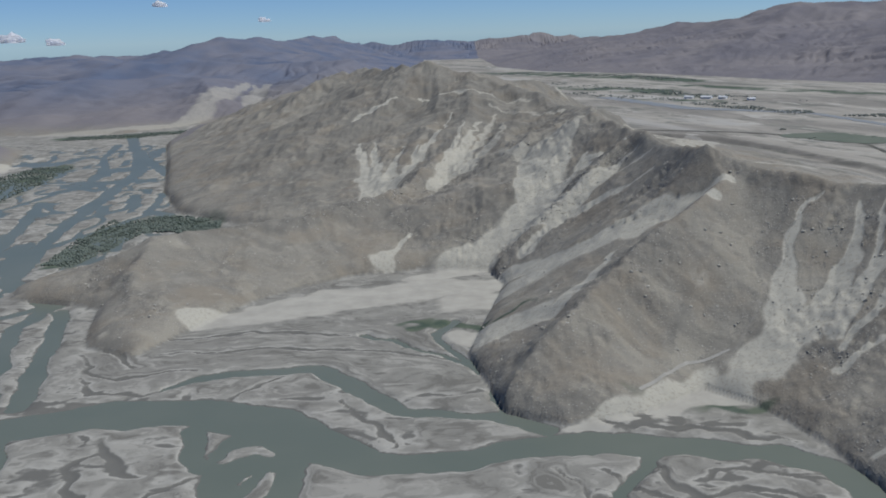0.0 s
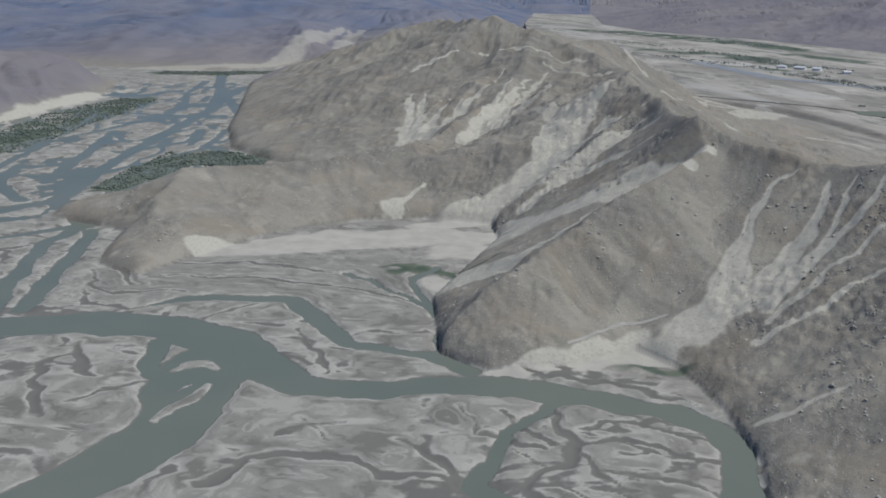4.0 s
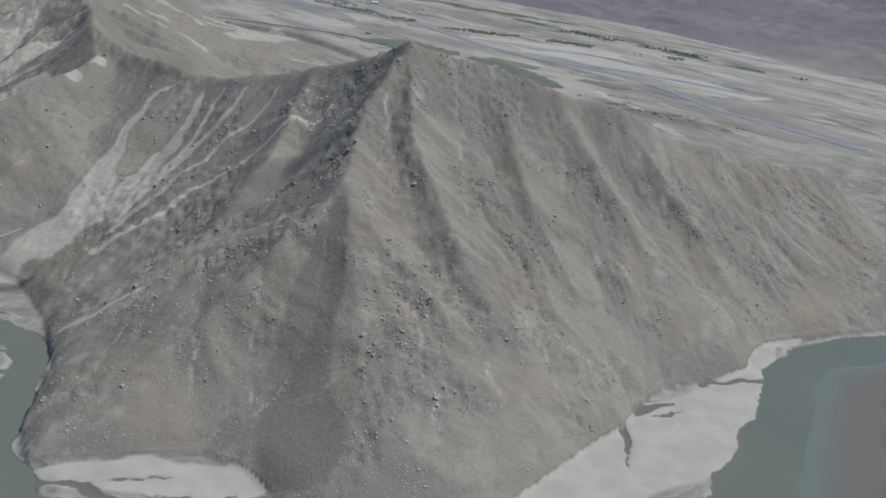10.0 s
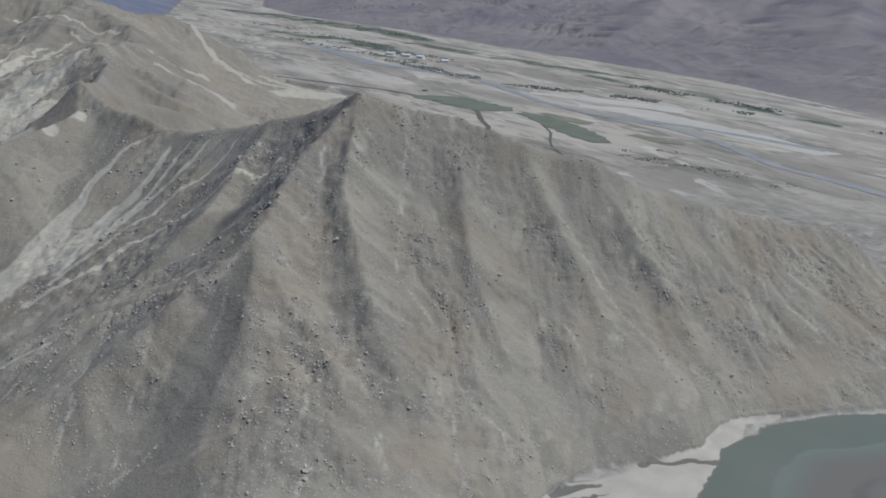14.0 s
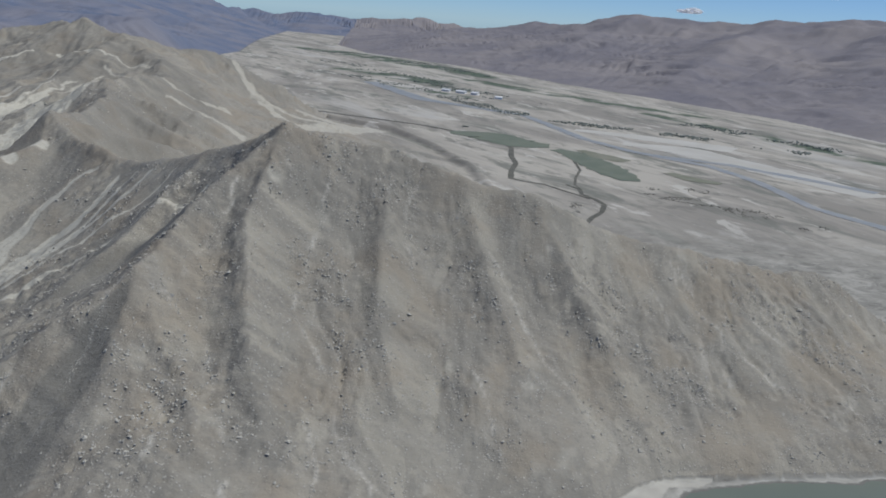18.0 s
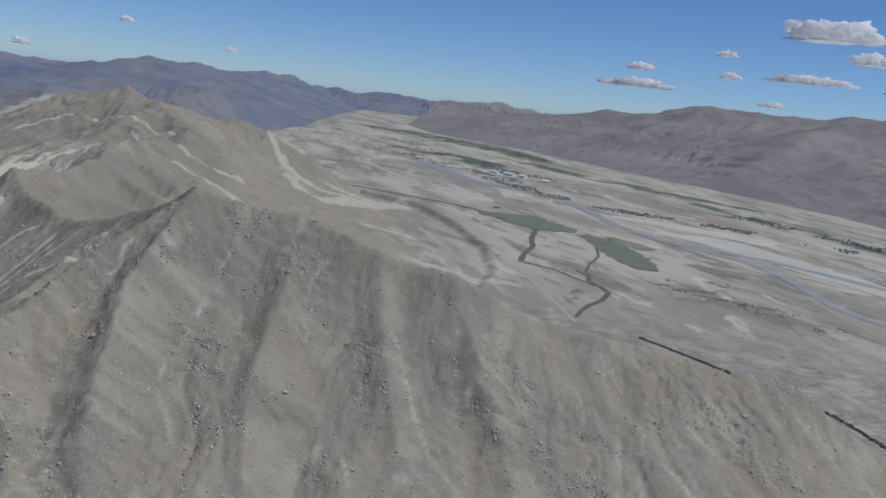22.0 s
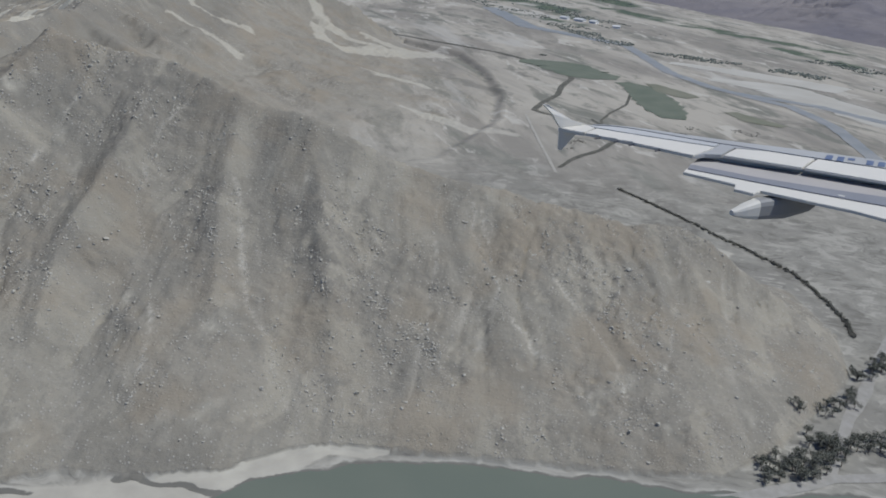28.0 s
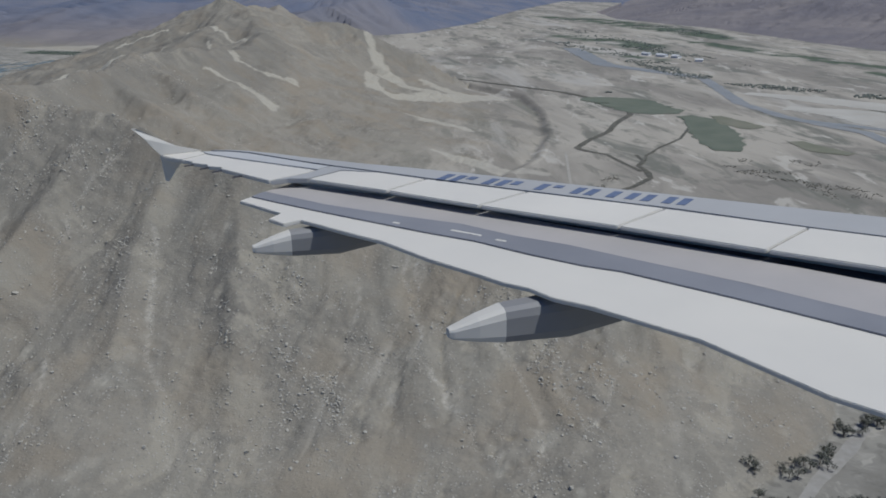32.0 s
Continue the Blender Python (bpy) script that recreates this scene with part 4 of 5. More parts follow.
col = mix(ns, ls, times(ns, ls, ramp(ns, ls, jitter(attr(ns, "sand"), 0.4), 0.1, 0.75), dry), col, mix(ns, ls, attr(ns, "hill"), mix(ns, ls, ramp(ns, ls, mid, 0.38, 0.66), (0.385, 0.365, 0.318), (0.325, 0.308, 0.27)), (0.395, 0.373, 0.315)))
ls.new(col, bsdf.inputs["Base Color"])
bump = ns.new("ShaderNodeBump")
bump.inputs["Strength"].default_value, bump.inputs["Distance"].default_value = 0.6, 0.9
ls.new(times(ns, ls, times(ns, ls, times(ns, ls, times(ns, ls, fine, 0.45), times(ns, ls, ribs, 0.5), 'ADD'), times(ns, ls, stony, 0.22), 'ADD'), times(ns, ls, attr(ns, "hill"), times(ns, ls, attr(ns, "sand"), 0.85), 'SUBTRACT')), bump.inputs["Height"])
ls.new(bump.outputs[0], bsdf.inputs["Normal"])

water_mat, ns, ls, bsdf = material("river_water")
bsdf.inputs["Roughness"].default_value = 0.3
bsdf.inputs["IOR"].default_value = 1.33
bsdf.inputs["Specular IOR Level"].default_value = 0.16
ls.new(mix(ns, ls, ramp(ns, ls, tex(ns, ls, 0.02, 3), 0.4, 0.62), (0.122, 0.14, 0.118), (0.138, 0.153, 0.128)), bsdf.inputs["Base Color"])
bump = ns.new("ShaderNodeBump")
bump.inputs["Strength"].default_value, bump.inputs["Distance"].default_value = 0.08, 0.1
ls.new(tex(ns, ls, 1.2, 3), bump.inputs["Height"])
ls.new(bump.outputs[0], bsdf.inputs["Normal"])

# where the far ranges take the hazed rock colour
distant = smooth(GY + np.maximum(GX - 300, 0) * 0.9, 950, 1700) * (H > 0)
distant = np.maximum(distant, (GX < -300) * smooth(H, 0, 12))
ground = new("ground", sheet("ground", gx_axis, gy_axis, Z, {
    "sand": np.clip(SAND, 0, 1), "dark": np.maximum(0.95 * SHADE, np.maximum(0.8 * cover(PLAIN_DARKS, 8, 129, 0.6, 1.2), np.maximum(0.62 * cover(BROWN_FACES, 6, 125), 0.34 * cover(CREST_FACES, 7, 135, 0.2, 1.3))) * (0.8 + 0.5 * fbm(GX, GY, 16, 4, 127))), "green": GREEN, "edge": EDGE, "sub": smooth(line_dist(GX, GY, SHALLOWS)[1] - line_dist(GX, GY, SHALLOWS)[0], -3, 9), "hill": np.where((GY > 335) & (GX > 20), smooth(H + 3 * vnoise(GX / 20, GY / 20, 175), 0.5, 13), smooth(H, 0.05, 0.5)), "rock": ROCK, "flow": FLOW, "streak": KEEP["streak"], "gully": np.maximum(0.5 * KEEP["gully"], BED * up),
    "plain": np.clip(smooth(GY, 380, 520) * smooth(GX, -120, 80) + smooth(GY, 900, 1300), 0, 1), "distant": distant, "north_haze": smooth(H, 0, 8) * smooth(GY - GX * 0.4, 1350, 1750) * (GX < 60) * (GX > -4700)}))
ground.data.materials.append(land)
tagged(ground, "dry grey-brown mountains and pale sandy valley floor", "ground", kind="structure")

wx, wy = np.linspace(-4700, 1100, 40), np.linspace(-1200, 1300, 30)
water = new("water", sheet("water", wx, wy, np.zeros((40, 30)), {}))
water.data.materials.append(water_mat)
tagged(water, "grey-green braided river between sandbars", "river", kind="structure")


# ---- things ----
def height_at(x, y):
    i = np.clip(np.searchsorted(gx_axis, x) - 1, 0, len(gx_axis) - 2)
    j = np.clip(np.searchsorted(gy_axis, y) - 1, 0, len(gy_axis) - 2)
    fx = (x - gx_axis[i]) / (gx_axis[i + 1] - gx_axis[i])
    fy = (y - gy_axis[j]) / (gy_axis[j + 1] - gy_axis[j])
    return (Z[i, j] * (1 - fx) + Z[i + 1, j] * fx) * (1 - fy) + (Z[i, j + 1] * (1 - fx) + Z[i + 1, j + 1] * fx) * fy


def part(name, bm, mat, parent=None, label="", smooth_faces=False):
    me = bpy.data.meshes.new(name)
    bm.to_mesh(me)
    bm.free()
    me.materials.append(mat)
    if smooth_faces:
        me.polygons.foreach_set("use_smooth", np.ones(len(me.polygons), bool))
    ob = new(name, me)
    ob.parent = parent
    if label:
        tagged(ob, label)
    return ob


def plain_material(name, a, b, scale, rough=0.9, bump_by=0.0, metal=0.0):
    m, ns, ls, bsdf = material(name)
    bsdf.inputs["Roughness"].default_value, bsdf.inputs["Metallic"].default_value = rough, metal
    bsdf.inputs["Specular IOR Level"].default_value = 0.25
    info = ns.new("ShaderNodeObjectInfo")
    t = tex(ns, ls, scale, 5)
    c = mix(ns, ls, ramp(ns, ls, t, 0.35, 0.65), a, b)
    c = mix(ns, ls, times(ns, ls, info.outputs["Random"], 0.2), c, tuple(0.8 * v for v in a))
    ls.new(c, bsdf.inputs["Base Color"])
    if bump_by:
        bp = ns.new("ShaderNodeBump")
        bp.inputs["Strength"].default_value, bp.inputs["Distance"].default_value = 0.6, bump_by
        ls.new(t, bp.inputs["Height"])
        ls.new(bp.outputs[0], bsdf.inputs["Normal"])
    return m


def drape(name, pts, step, lift, mat, across=4):
    """A strip laid over the ground; each point carries its half width."""
    line = []
    for (x0, y0, w0), (x1, y1, w1) in zip(pts[:-1], pts[1:]):
        n = max(1, int(math.hypot(x1 - x0, y1 - y0) / step))
        line += [(x0 + (x1 - x0) * k / n, y0 + (y1 - y0) * k / n, w0 + (w1 - w0) * k / n) for k in range(n)]
    line.append(pts[-1])
    bm = bmesh.new()
    rows = []
    for k, (x, y, w) in enumerate(line):
        xa, ya = line[max(k - 1, 0)][:2]
        xb, yb = line[min(k + 1, len(line) - 1)][:2]
        n = math.hypot(xb - xa, yb - ya) or 1
        nx, ny = -(yb - ya) / n, (xb - xa) / n
        wob = 1 + 0.18 * float(vnoise(np.array(x / 6.0), np.array(y / 6.0), 151))
        row = []
        for q in range(across + 1):
            o = (q / across * 2 - 1) * w * wob
            px, py = x + nx * o, y + ny * o
            row.append(bm.verts.new((px, py, float(height_at(np.array(px), np.array(py))) + lift)))
        rows.append(row)
    for a, b in zip(rows[:-1], rows[1:]):
        for q in range(across):
            bm.faces.new((a[q], a[q + 1], b[q + 1], b[q]))
    return part(name, bm, mat, smooth_faces=True)


field_mat = plain_material("green_crop", (0.11, 0.128, 0.098), (0.14, 0.154, 0.12), 0.06)
dry_field_mat = plain_material("dry_olive_field", (0.15, 0.155, 0.115), (0.19, 0.185, 0.145), 0.06)
track_mat = plain_material("pale_dirt_track", (0.29, 0.276, 0.246), (0.34, 0.325, 0.29), 0.4)
road_mat = plain_material("grey_gravel_road", (0.24, 0.23, 0.21), (0.29, 0.28, 0.26), 0.5)
bed_mat = plain_material("dark_stream_bed", (0.075, 0.074, 0.062), (0.125, 0.118, 0.098), 0.25)
silt_mat = plain_material("blue_grey_river_silt", (0.2, 0.212, 0.215), (0.26, 0.262, 0.255), 0.05, 0.55)
pale_mat = plain_material("pale_river_sand", (0.4, 0.385, 0.35), (0.34, 0.325, 0.29), 0.03)

for pts, mat, label in (
        ([(372, 752, 7), (386, 735, 14), (394, 690, 17), (400, 650, 14), (404, 620, 8)], field_mat, "flat green crop field on the pale plain"),
        ([(285, 815, 8), (318, 815, 26), (345, 775, 26), (370, 770, 10)], field_mat, "flat green crop field beside the dark stream"),
        ([(396, 760, 4), (410, 728, 14), (424, 712, 8)], dry_field_mat, "dull olive field on the pale plain"),
        ([(446, 668, 5), (458, 645, 12), (476, 634, 5)], dry_field_mat, "dull olive field on the pale plain")):
    tagged(drape("field", pts, 7, 0.25, mat, 6), label, "field", "fields on the plain")
for pts in ([(337, 462, 1.0), (342, 478, 1.5), (348, 493, 1.8), (357, 508, 1.6), (364, 531, 1.7), (361, 546, 1.8), (355, 558, 1.5), (357, 572, 1.3), (351, 590, 1.0)],
            [(358, 545, 1.2), (347, 562, 1.5), (334, 585, 1.6), (322, 592, 2.0), (314, 600, 2.0), (318, 630, 2.2), (326, 664, 2.2), (327, 700, 2.2), (333, 745, 2.4), (322, 800, 2)],
            [(358, 572, 0.6), (357, 590, 0.9), (363, 618, 1.0), (374, 655, 1.1), (378, 700, 1)], [(140, 915, 3), (204, 882, 4), (261, 853, 4), (306, 810, 3)]):
    tagged(drape("stream", pts, 4, 0.12, bed_mat), "dark winding stream bed cut into the plain", "stream", "streams on the plain", "structure")
for pts in ([(380, 1010, 6), (416, 831, 6), (444, 774, 6), (495, 718, 6), (512, 656, 5), (514, 565, 5), (560, 460, 7)],
            [(200, 1300, 12), (270, 1100, 12), (380, 1010, 9)], [(460, 760, 5), (520, 730, 6), (600, 640, 7)]):
    tagged(drape("river_arm", pts, 9, 0.2, silt_mat), "shallow blue-grey river arm on the wide plain", "river", "river arms on the plain", "structure")
for pts in ([(449, 822, 12), (500, 805, 26), (548, 715, 24), (590, 620, 16)], [(420, 905, 8), (480, 880, 22), (560, 830, 20)]):
    tagged(drape("sandbank", pts, 9, 0.12, pale_mat, 6), "broad pale sandbank beside the river arm", "sandbank", "sandbanks on the plain", "structure")
tagged(drape("track", [(310, 582, 0.8), (321, 526, 0.8), (336, 452, 0.8)], 5, 0.1, track_mat), "thin pale dirt track over the plain", "track", kind="structure")
tagged(drape("road", [(372, 190, 1.6), (391, 197, 1.7), (403, 204, 1.7), (411, 209, 1.7), (426, 214, 1.7), (470, 222, 1.8)], 3, 0.12, road_mat), "grey gravel road along the river bank", "road", kind="structure")
tagged(drape("path", [(411, 210, 1.2), (416, 224, 1.3), (422, 240, 1.6), (430, 256, 1.8), (436, 272, 1.8), (450, 300, 2)], 3, 0.1, road_mat), "pale gravel path beside dark trees", "path", kind="structure")
tagged(drape("foot_track", [(49, 243, 0.5), (66, 258, 0.5), (80, 262, 0.4)], 2, 0.12, track_mat), "thin pale footpath at the foot of the hill", "path", kind="structure")

# boulders and scree on the slopes
stone_mat = plain_material("grey_granite_boulder", (0.3, 0.283, 0.245), (0.4, 0.38, 0.335), 1.6, 0.92, 0.1)
ico = bmesh.new()
bmesh.ops.create_icosphere(ico, subdivisions=1, radius=1)
ico_v = np.array([v.co[:] for v in ico.verts])
ico_f = np.array([[v.index for v in f.verts] for f in ico.faces])
ico.free()


def stone_shape():
    v = ico_v * (0.5 + 0.8 * rng.random((len(ico_v), 1)))
    return v * np.array([1.0, 0.6 + 0.5 * rng.random(), 0.55 + 0.35 * rng.random()])


def scatter(n, x0, x1, y0, y1, power):
    out = []
    while len(out) < n:
        x, y = x0 + rng.random(4000) * (x1 - x0), y0 + rng.random(4000) * (y1 - y0)
        i = np.clip(np.searchsorted(gx_axis, x), 0, len(gx_axis) - 1)
        j = np.clip(np.searchsorted(gy_axis, y), 0, len(gy_axis) - 1)
        p = (ROCK[i, j] * 0.75 + 0.25) * smooth(vnoise(x / 3.4, y / 3.4, 161) + 0.5 * vnoise(x / 11, y / 11, 162), -0.1, 0.6) * (H[i, j] > 3) * (1 - 0.8 * np.clip(SAND[i, j], 0, 1)) * (1 - 0.85 * SHADE[i, j])
        ok = rng.random(4000) < p ** power
        out += list(zip(x[ok], y[ok]))
    pts = np.array(out[:n])
    return pts[:, 0], pts[:, 1], height_at(pts[:, 0], pts[:, 1])


def stone_field(name, label, n, area, lo, hi):
    x, y, z = scatter(n, *area, 1.0)
    size = lo + (hi - lo) * rng.random(n) ** 4
    shapes = [stone_shape() for _ in range(14)]
    verts, faces = [], []
    for k in range(n):
        a = rng.random() * 6.28
        v = shapes[k % 14] * size[k]
        c, s = math.cos(a), math.sin(a)
        verts.append(np.stack([v[:, 0] * c - v[:, 1] * s + x[k], v[:, 0] * s + v[:, 1] * c + y[k], v[:, 2] + z[k] - 0.18 * size[k]], 1))
        faces.append(ico_f + 12 * k)
    me = bpy.data.meshes.new(name)
    me.from_pydata(np.concatenate(verts).tolist(), [], np.concatenate(faces).tolist())
    me.materials.append(stone_mat)
    return tagged(new(name, me), label, "scree", kind="stuff")


stone_field("scree", "loose grey stones strewn over the near slopes", 20000, (95, 432, 118, 320), 0.1, 0.52)
stone_field("far_scree", "loose grey stones on the rock knob and back slopes", 3600, (-180, 200, 260, 560), 0.25, 0.9)
pale_stone = plain_material("pale_granite_rubble", (0.31, 0.293, 0.255), (0.405, 0.386, 0.342), 1.6, 0.92, 0.1)


def rubble(name, label, lines, gap, lo, hi):
    """Broken strings of stones along the beds of the gullies."""
    verts, faces = [], []
    shapes = [stone_shape() for _ in range(10)]
    for pts in lines:
        for (x0, y0, w0), (x1, y1, w1) in zip(pts[:-1], pts[1:]):
            n = int(math.hypot(x1 - x0, y1 - y0) / gap)
            t = rng.random(n)
            x, y = x0 + (x1 - x0) * t, y0 + (y1 - y0) * t
            x, y = x - 1.3 * vnoise(x / 5, y / 5, 141) + 0.32 * rng.normal(size=n), y - 1.3 * vnoise(x / 5, y / 5, 142) + 0.32 * rng.normal(size=n)
            keep_it = vnoise(x / 6, y / 6, 147) > -0.25
            for px, py, pz in zip(x[keep_it], y[keep_it], height_at(x, y)[keep_it]):
                size = lo + (hi - lo) * rng.random() ** 3
                a = rng.random() * 6.28
                c, s = math.cos(a), math.sin(a)
                v = shapes[rng.integers(10)] * size
                faces.append(ico_f + 12 * len(verts))
                verts.append(np.stack([v[:, 0] * c - v[:, 1] * s + px, v[:, 0] * s + v[:, 1] * c + py, v[:, 2] + pz - 0.15 * size], 1))
    me = bpy.data.meshes.new(name)
    me.from_pydata(np.concatenate(verts).tolist(), [], np.concatenate(faces).tolist())
    me.materials.append(pale_stone)
    return tagged(new(name, me), label, "rubble", kind="stuff")


rubble("gully_rubble", "strings of pale stones lying in the gullies", GULLIES, 0.16, 0.1, 0.34)
rubble("crag_rubble", "clusters of pale broken rock on the crags", [[(x + 6.0 * rng.normal(), y + 6.0 * rng.normal(), 1) for x, y, w in line] for line in CRAGS for _ in range(18)], 0.6, 0.1, 0.55)
boulder_meshes = []
for k in range(8):
    me = bpy.data.meshes.new("boulder")
    me.from_pydata(stone_shape().tolist(), [], ico_f.tolist())
    me.materials.append(stone_mat)
    boulder_meshes.append(me)
bx, by, bz = scatter(260, 100, 430, 120, 300, 0.8)
for k in range(260):
    ob = new("boulder", boulder_meshes[k % 8])
    size = 0.35 + 0.65 * rng.random() ** 2
    ob.location = (bx[k], by[k], bz[k] - 0.08 * size)
    ob.rotation_euler = (rng.random() * 0.5, rng.random() * 0.5, rng.random() * 6.28)
    ob.scale = (size, size, size)
    tagged(ob, "angular grey granite boulder lying on the steep slope", "boulder", "boulders on the slope")

# trees
bark = plain_material("grey_bark", (0.13, 0.11, 0.09), (0.18, 0.155, 0.13), 3.0)
leaf = plain_material("dark_green_leaves", (0.12, 0.124, 0.102), (0.16, 0.162, 0.135), 1.5)


def crown_mesh(bm, lobes, leaves, size):
    for cx, cy, cz, r in lobes:
        for _ in range(leaves):
            d = Vector((rng.normal(), rng.normal(), rng.normal())).normalized()
            p = Vector((cx, cy, cz)) + d * r * (0.55 + 0.5 * rng.random())
            t = Vector((rng.normal(), rng.normal(), rng.normal())).normalized() * size * (0.6 + 0.8 * rng.random())
            q = d.cross(t).normalized() * size * 0.8
            bm.faces.new([bm.verts.new(p + v) for v in (t, q, -t, -q)])


def tree(height):
    root = new("tree")
    bm = bmesh.new()
    m = Matrix.Translation((0, 0, height * 0.2))
    bmesh.ops.create_cone(bm, cap_ends=True, segments=7, radius1=height * 0.045, radius2=height * 0.025, depth=height * 0.4, matrix=m)
    for k in range(4):
        a = k * 1.6 + rng.random()
        tilt = Matrix.Translation((0, 0, height * 0.36)) @ Matrix.Rotation(a, 4, 'Z') @ Matrix.Rotation(0.7, 4, 'Y') @ Matrix.Translation((0, 0, height * 0.14))
        bmesh.ops.create_cone(bm, cap_ends=True, segments=5, radius1=height * 0.022, radius2=height * 0.008, depth=height * 0.3, matrix=tilt)
    part("trunk", bm, bark, root, "grey tapered trunk with limbs")
    bm = bmesh.new()
    lobes = [(0.24 * height * rng.normal(), 0.24 * height * rng.normal(), height * (0.5 + 0.35 * rng.random()), height * (0.17 + 0.1 * rng.random())) for _ in range(7)]
    crown_mesh(bm, lobes, 60, height * 0.042)
    part("crown", bm, leaf, root, "dark green leafy crown")
    return tagged(root, "dark green leafy tree on the pale river bank", "tree", "trees by the path")


def clump_points(stops, per, spread):
    return [(x + spread * rng.normal(), y + spread * rng.normal()) for x, y in stops for _ in range(per)]


kinds = [tree(h) for h in (2.6, 3.1, 2.2, 2.8)]
spots = clump_points([(397, 209), (401, 210), (404, 213), (408, 213), (412, 216), (415, 221), (418, 223), (421, 226), (425, 226), (429, 226), (410, 224), (413, 222), (404, 207), (399, 206), (434, 230), (440, 234)], 6, 1.7)
spots += clump_points([(416, 241), (419, 245), (408, 235), (425, 252), (424, 247)], 3, 0.9) + [(409, 228), (395, 203), (430, 264)]
spots += clump_points([(432, 266), (436, 272), (439, 273), (443, 277), (448, 282)], 5, 1.4)
for k, (x, y) in enumerate(spots):
    z = float(height_at(np.array(x), np.array(y))) - 0.05
    m = pose(x, y, z, 0, 0, rng.random() * 360)
    if k < 4:
        kinds[k].matrix_basis = m
    else:
        copy_thing(kinds[k % 4], m)


shrub_leaf = plain_material("dusty_shrub_leaves", (0.14, 0.138, 0.116), (0.175, 0.17, 0.145), 1.5)


def shrub(r):
    bm = bmesh.new()
    crown_mesh(bm, [(0.4 * r * rng.normal(), 0.4 * r * rng.normal(), r * (0.4 + 0.3 * rng.random()), r * 0.5) for _ in range(4)], 22, r * 0.2)
    return tagged(part("shrub", bm, shrub_leaf), "low dark shrub beside the dirt track", "shrub", "shrubs along the track")


hedge = [(366, 436), (378, 420), (392, 402), (406, 382), (414, 371), (422, 359), (429, 348), (432, 338), (435, 322), (437, 308), (437, 294)]
shrubs = [shrub(r) for r in (0.75, 0.92, 0.65)]
spots = []
for (xa, ya), (xb, yb) in zip(hedge[:-1], hedge[1:]):
    n = int(math.hypot(xb - xa, yb - ya) / 0.62)
    spots += [(xa + (xb - xa) * k / n + 0.35 * rng.normal(), ya + (yb - ya) * k / n + 0.5 * rng.normal()) for k in range(n) if rng.random() < 0.95]
spots += [(388 + 5 * rng.normal(), 362 + 8 * rng.normal()) for _ in range(10)]
for k, (x, y) in enumerate(spots):
    z = float(height_at(np.array(x), np.array(y))) - 0.05
    if k < 3:
        shrubs[k].matrix_basis = pose(x, y, z)
    else:
        copy_thing(shrubs[k % 3], pose(x, y, z, 0, 0, rng.random() * 360))


def woods(name, label, lines, n, size, mat=leaf, gaps=None):
    bm = bmesh.new()
    for pts in lines:
        for (x0, y0, w0), (x1, y1, w1) in zip(pts[:-1], pts[1:]):
            for _ in range(n):
                t, o = rng.random(), 2 * rng.random() - 1
                w = w0 + (w1 - w0) * t
                a = math.atan2(y1 - y0, x1 - x0) + math.pi / 2
                x, y = x0 + (x1 - x0) * t + math.cos(a) * o * w, y0 + (y1 - y0) * t + math.sin(a) * o * w
                if gaps and float(vnoise(np.array(x / gaps), np.array(y / gaps), 181)) < 0.05:
                    continue
                z = float(height_at(np.array(x), np.array(y)))
                r = size * (0.6 + 0.8 * rng.random())
                top = [bm.verts.new((x + r * math.cos(b) * (0.7 + 0.5 * rng.random()), y + r * math.sin(b) * (0.7 + 0.5 * rng.random()), z + r * (0.5 + 0.6 * rng.random()))) for b in (0, 1.25, 2.5, 3.8, 5.0)]
                low = [bm.verts.new((v.co.x * 0.8 + x * 0.2, v.co.y * 0.8 + y * 0.2, z - 0.1)) for v in top]
                tip = bm.verts.new((x + 0.3 * r * rng.normal(), y + 0.3 * r * rng.normal(), z + r * (1.2 + 0.4 * rng.random())))
                for k in range(5):
                    j = (k + 1) % 5
                    bm.faces.new((low[k], low[j], top[j], top[k]))
                    bm.faces.new((top[k], top[j], tip))
    return tagged(part(name, bm, mat), label, "woods", kind="stuff")


woods("riverside_woods", "dark green woods along the braided river", GREENS[:3], 700, 0.72, plain_material("muted_green_leaves", (0.1, 0.122, 0.102), (0.135, 0.155, 0.128), 0.1))
# leaf green lightened and greyed to paint in the haze
hazy_leaf = plain_material("hazed_green_leaves", (0.15, 0.17, 0.15), (0.19, 0.205, 0.18), 0.2)
woods("plain_woods", "green tree belts on the far plain, greyed for haze", [[(60, 2030, 40), (180, 1920, 44), (300, 1760, 40), (390, 1580, 24)], [(170, 1400, 22), (311, 1150, 24), (376, 1015, 20), (431, 960, 16), (531, 915, 14), (640, 840, 12)],
      [(120, 1700, 34), (250, 1420, 40), (330, 1280, 30), (420, 1120, 22)], [(300, 862, 3), (330, 845, 4), (372, 782, 3)], [(580, 1040, 20), (680, 900, 18), (740, 760, 16)]], 420, 0.85, hazy_leaf, 34)
woods("thorn_scrub", "low dark thorn scrub around pale ponds", [[(400, 570, 6), (430, 560, 12), (452, 545, 14), (470, 512, 14), (490, 495, 10)], [(340, 500, 8), (352, 530, 8)], [(410, 590, 8), (456, 600, 9)]], 300, 0.3, plain_material("brown_thorn_scrub", (0.13, 0.128, 0.108), (0.17, 0.164, 0.14), 0.2), 9)

# white buildings at the edge of the far plain
wall_mat = plain_material("white_painted_wall", (0.74, 0.74, 0.72), (0.82, 0.82, 0.8), 0.5)
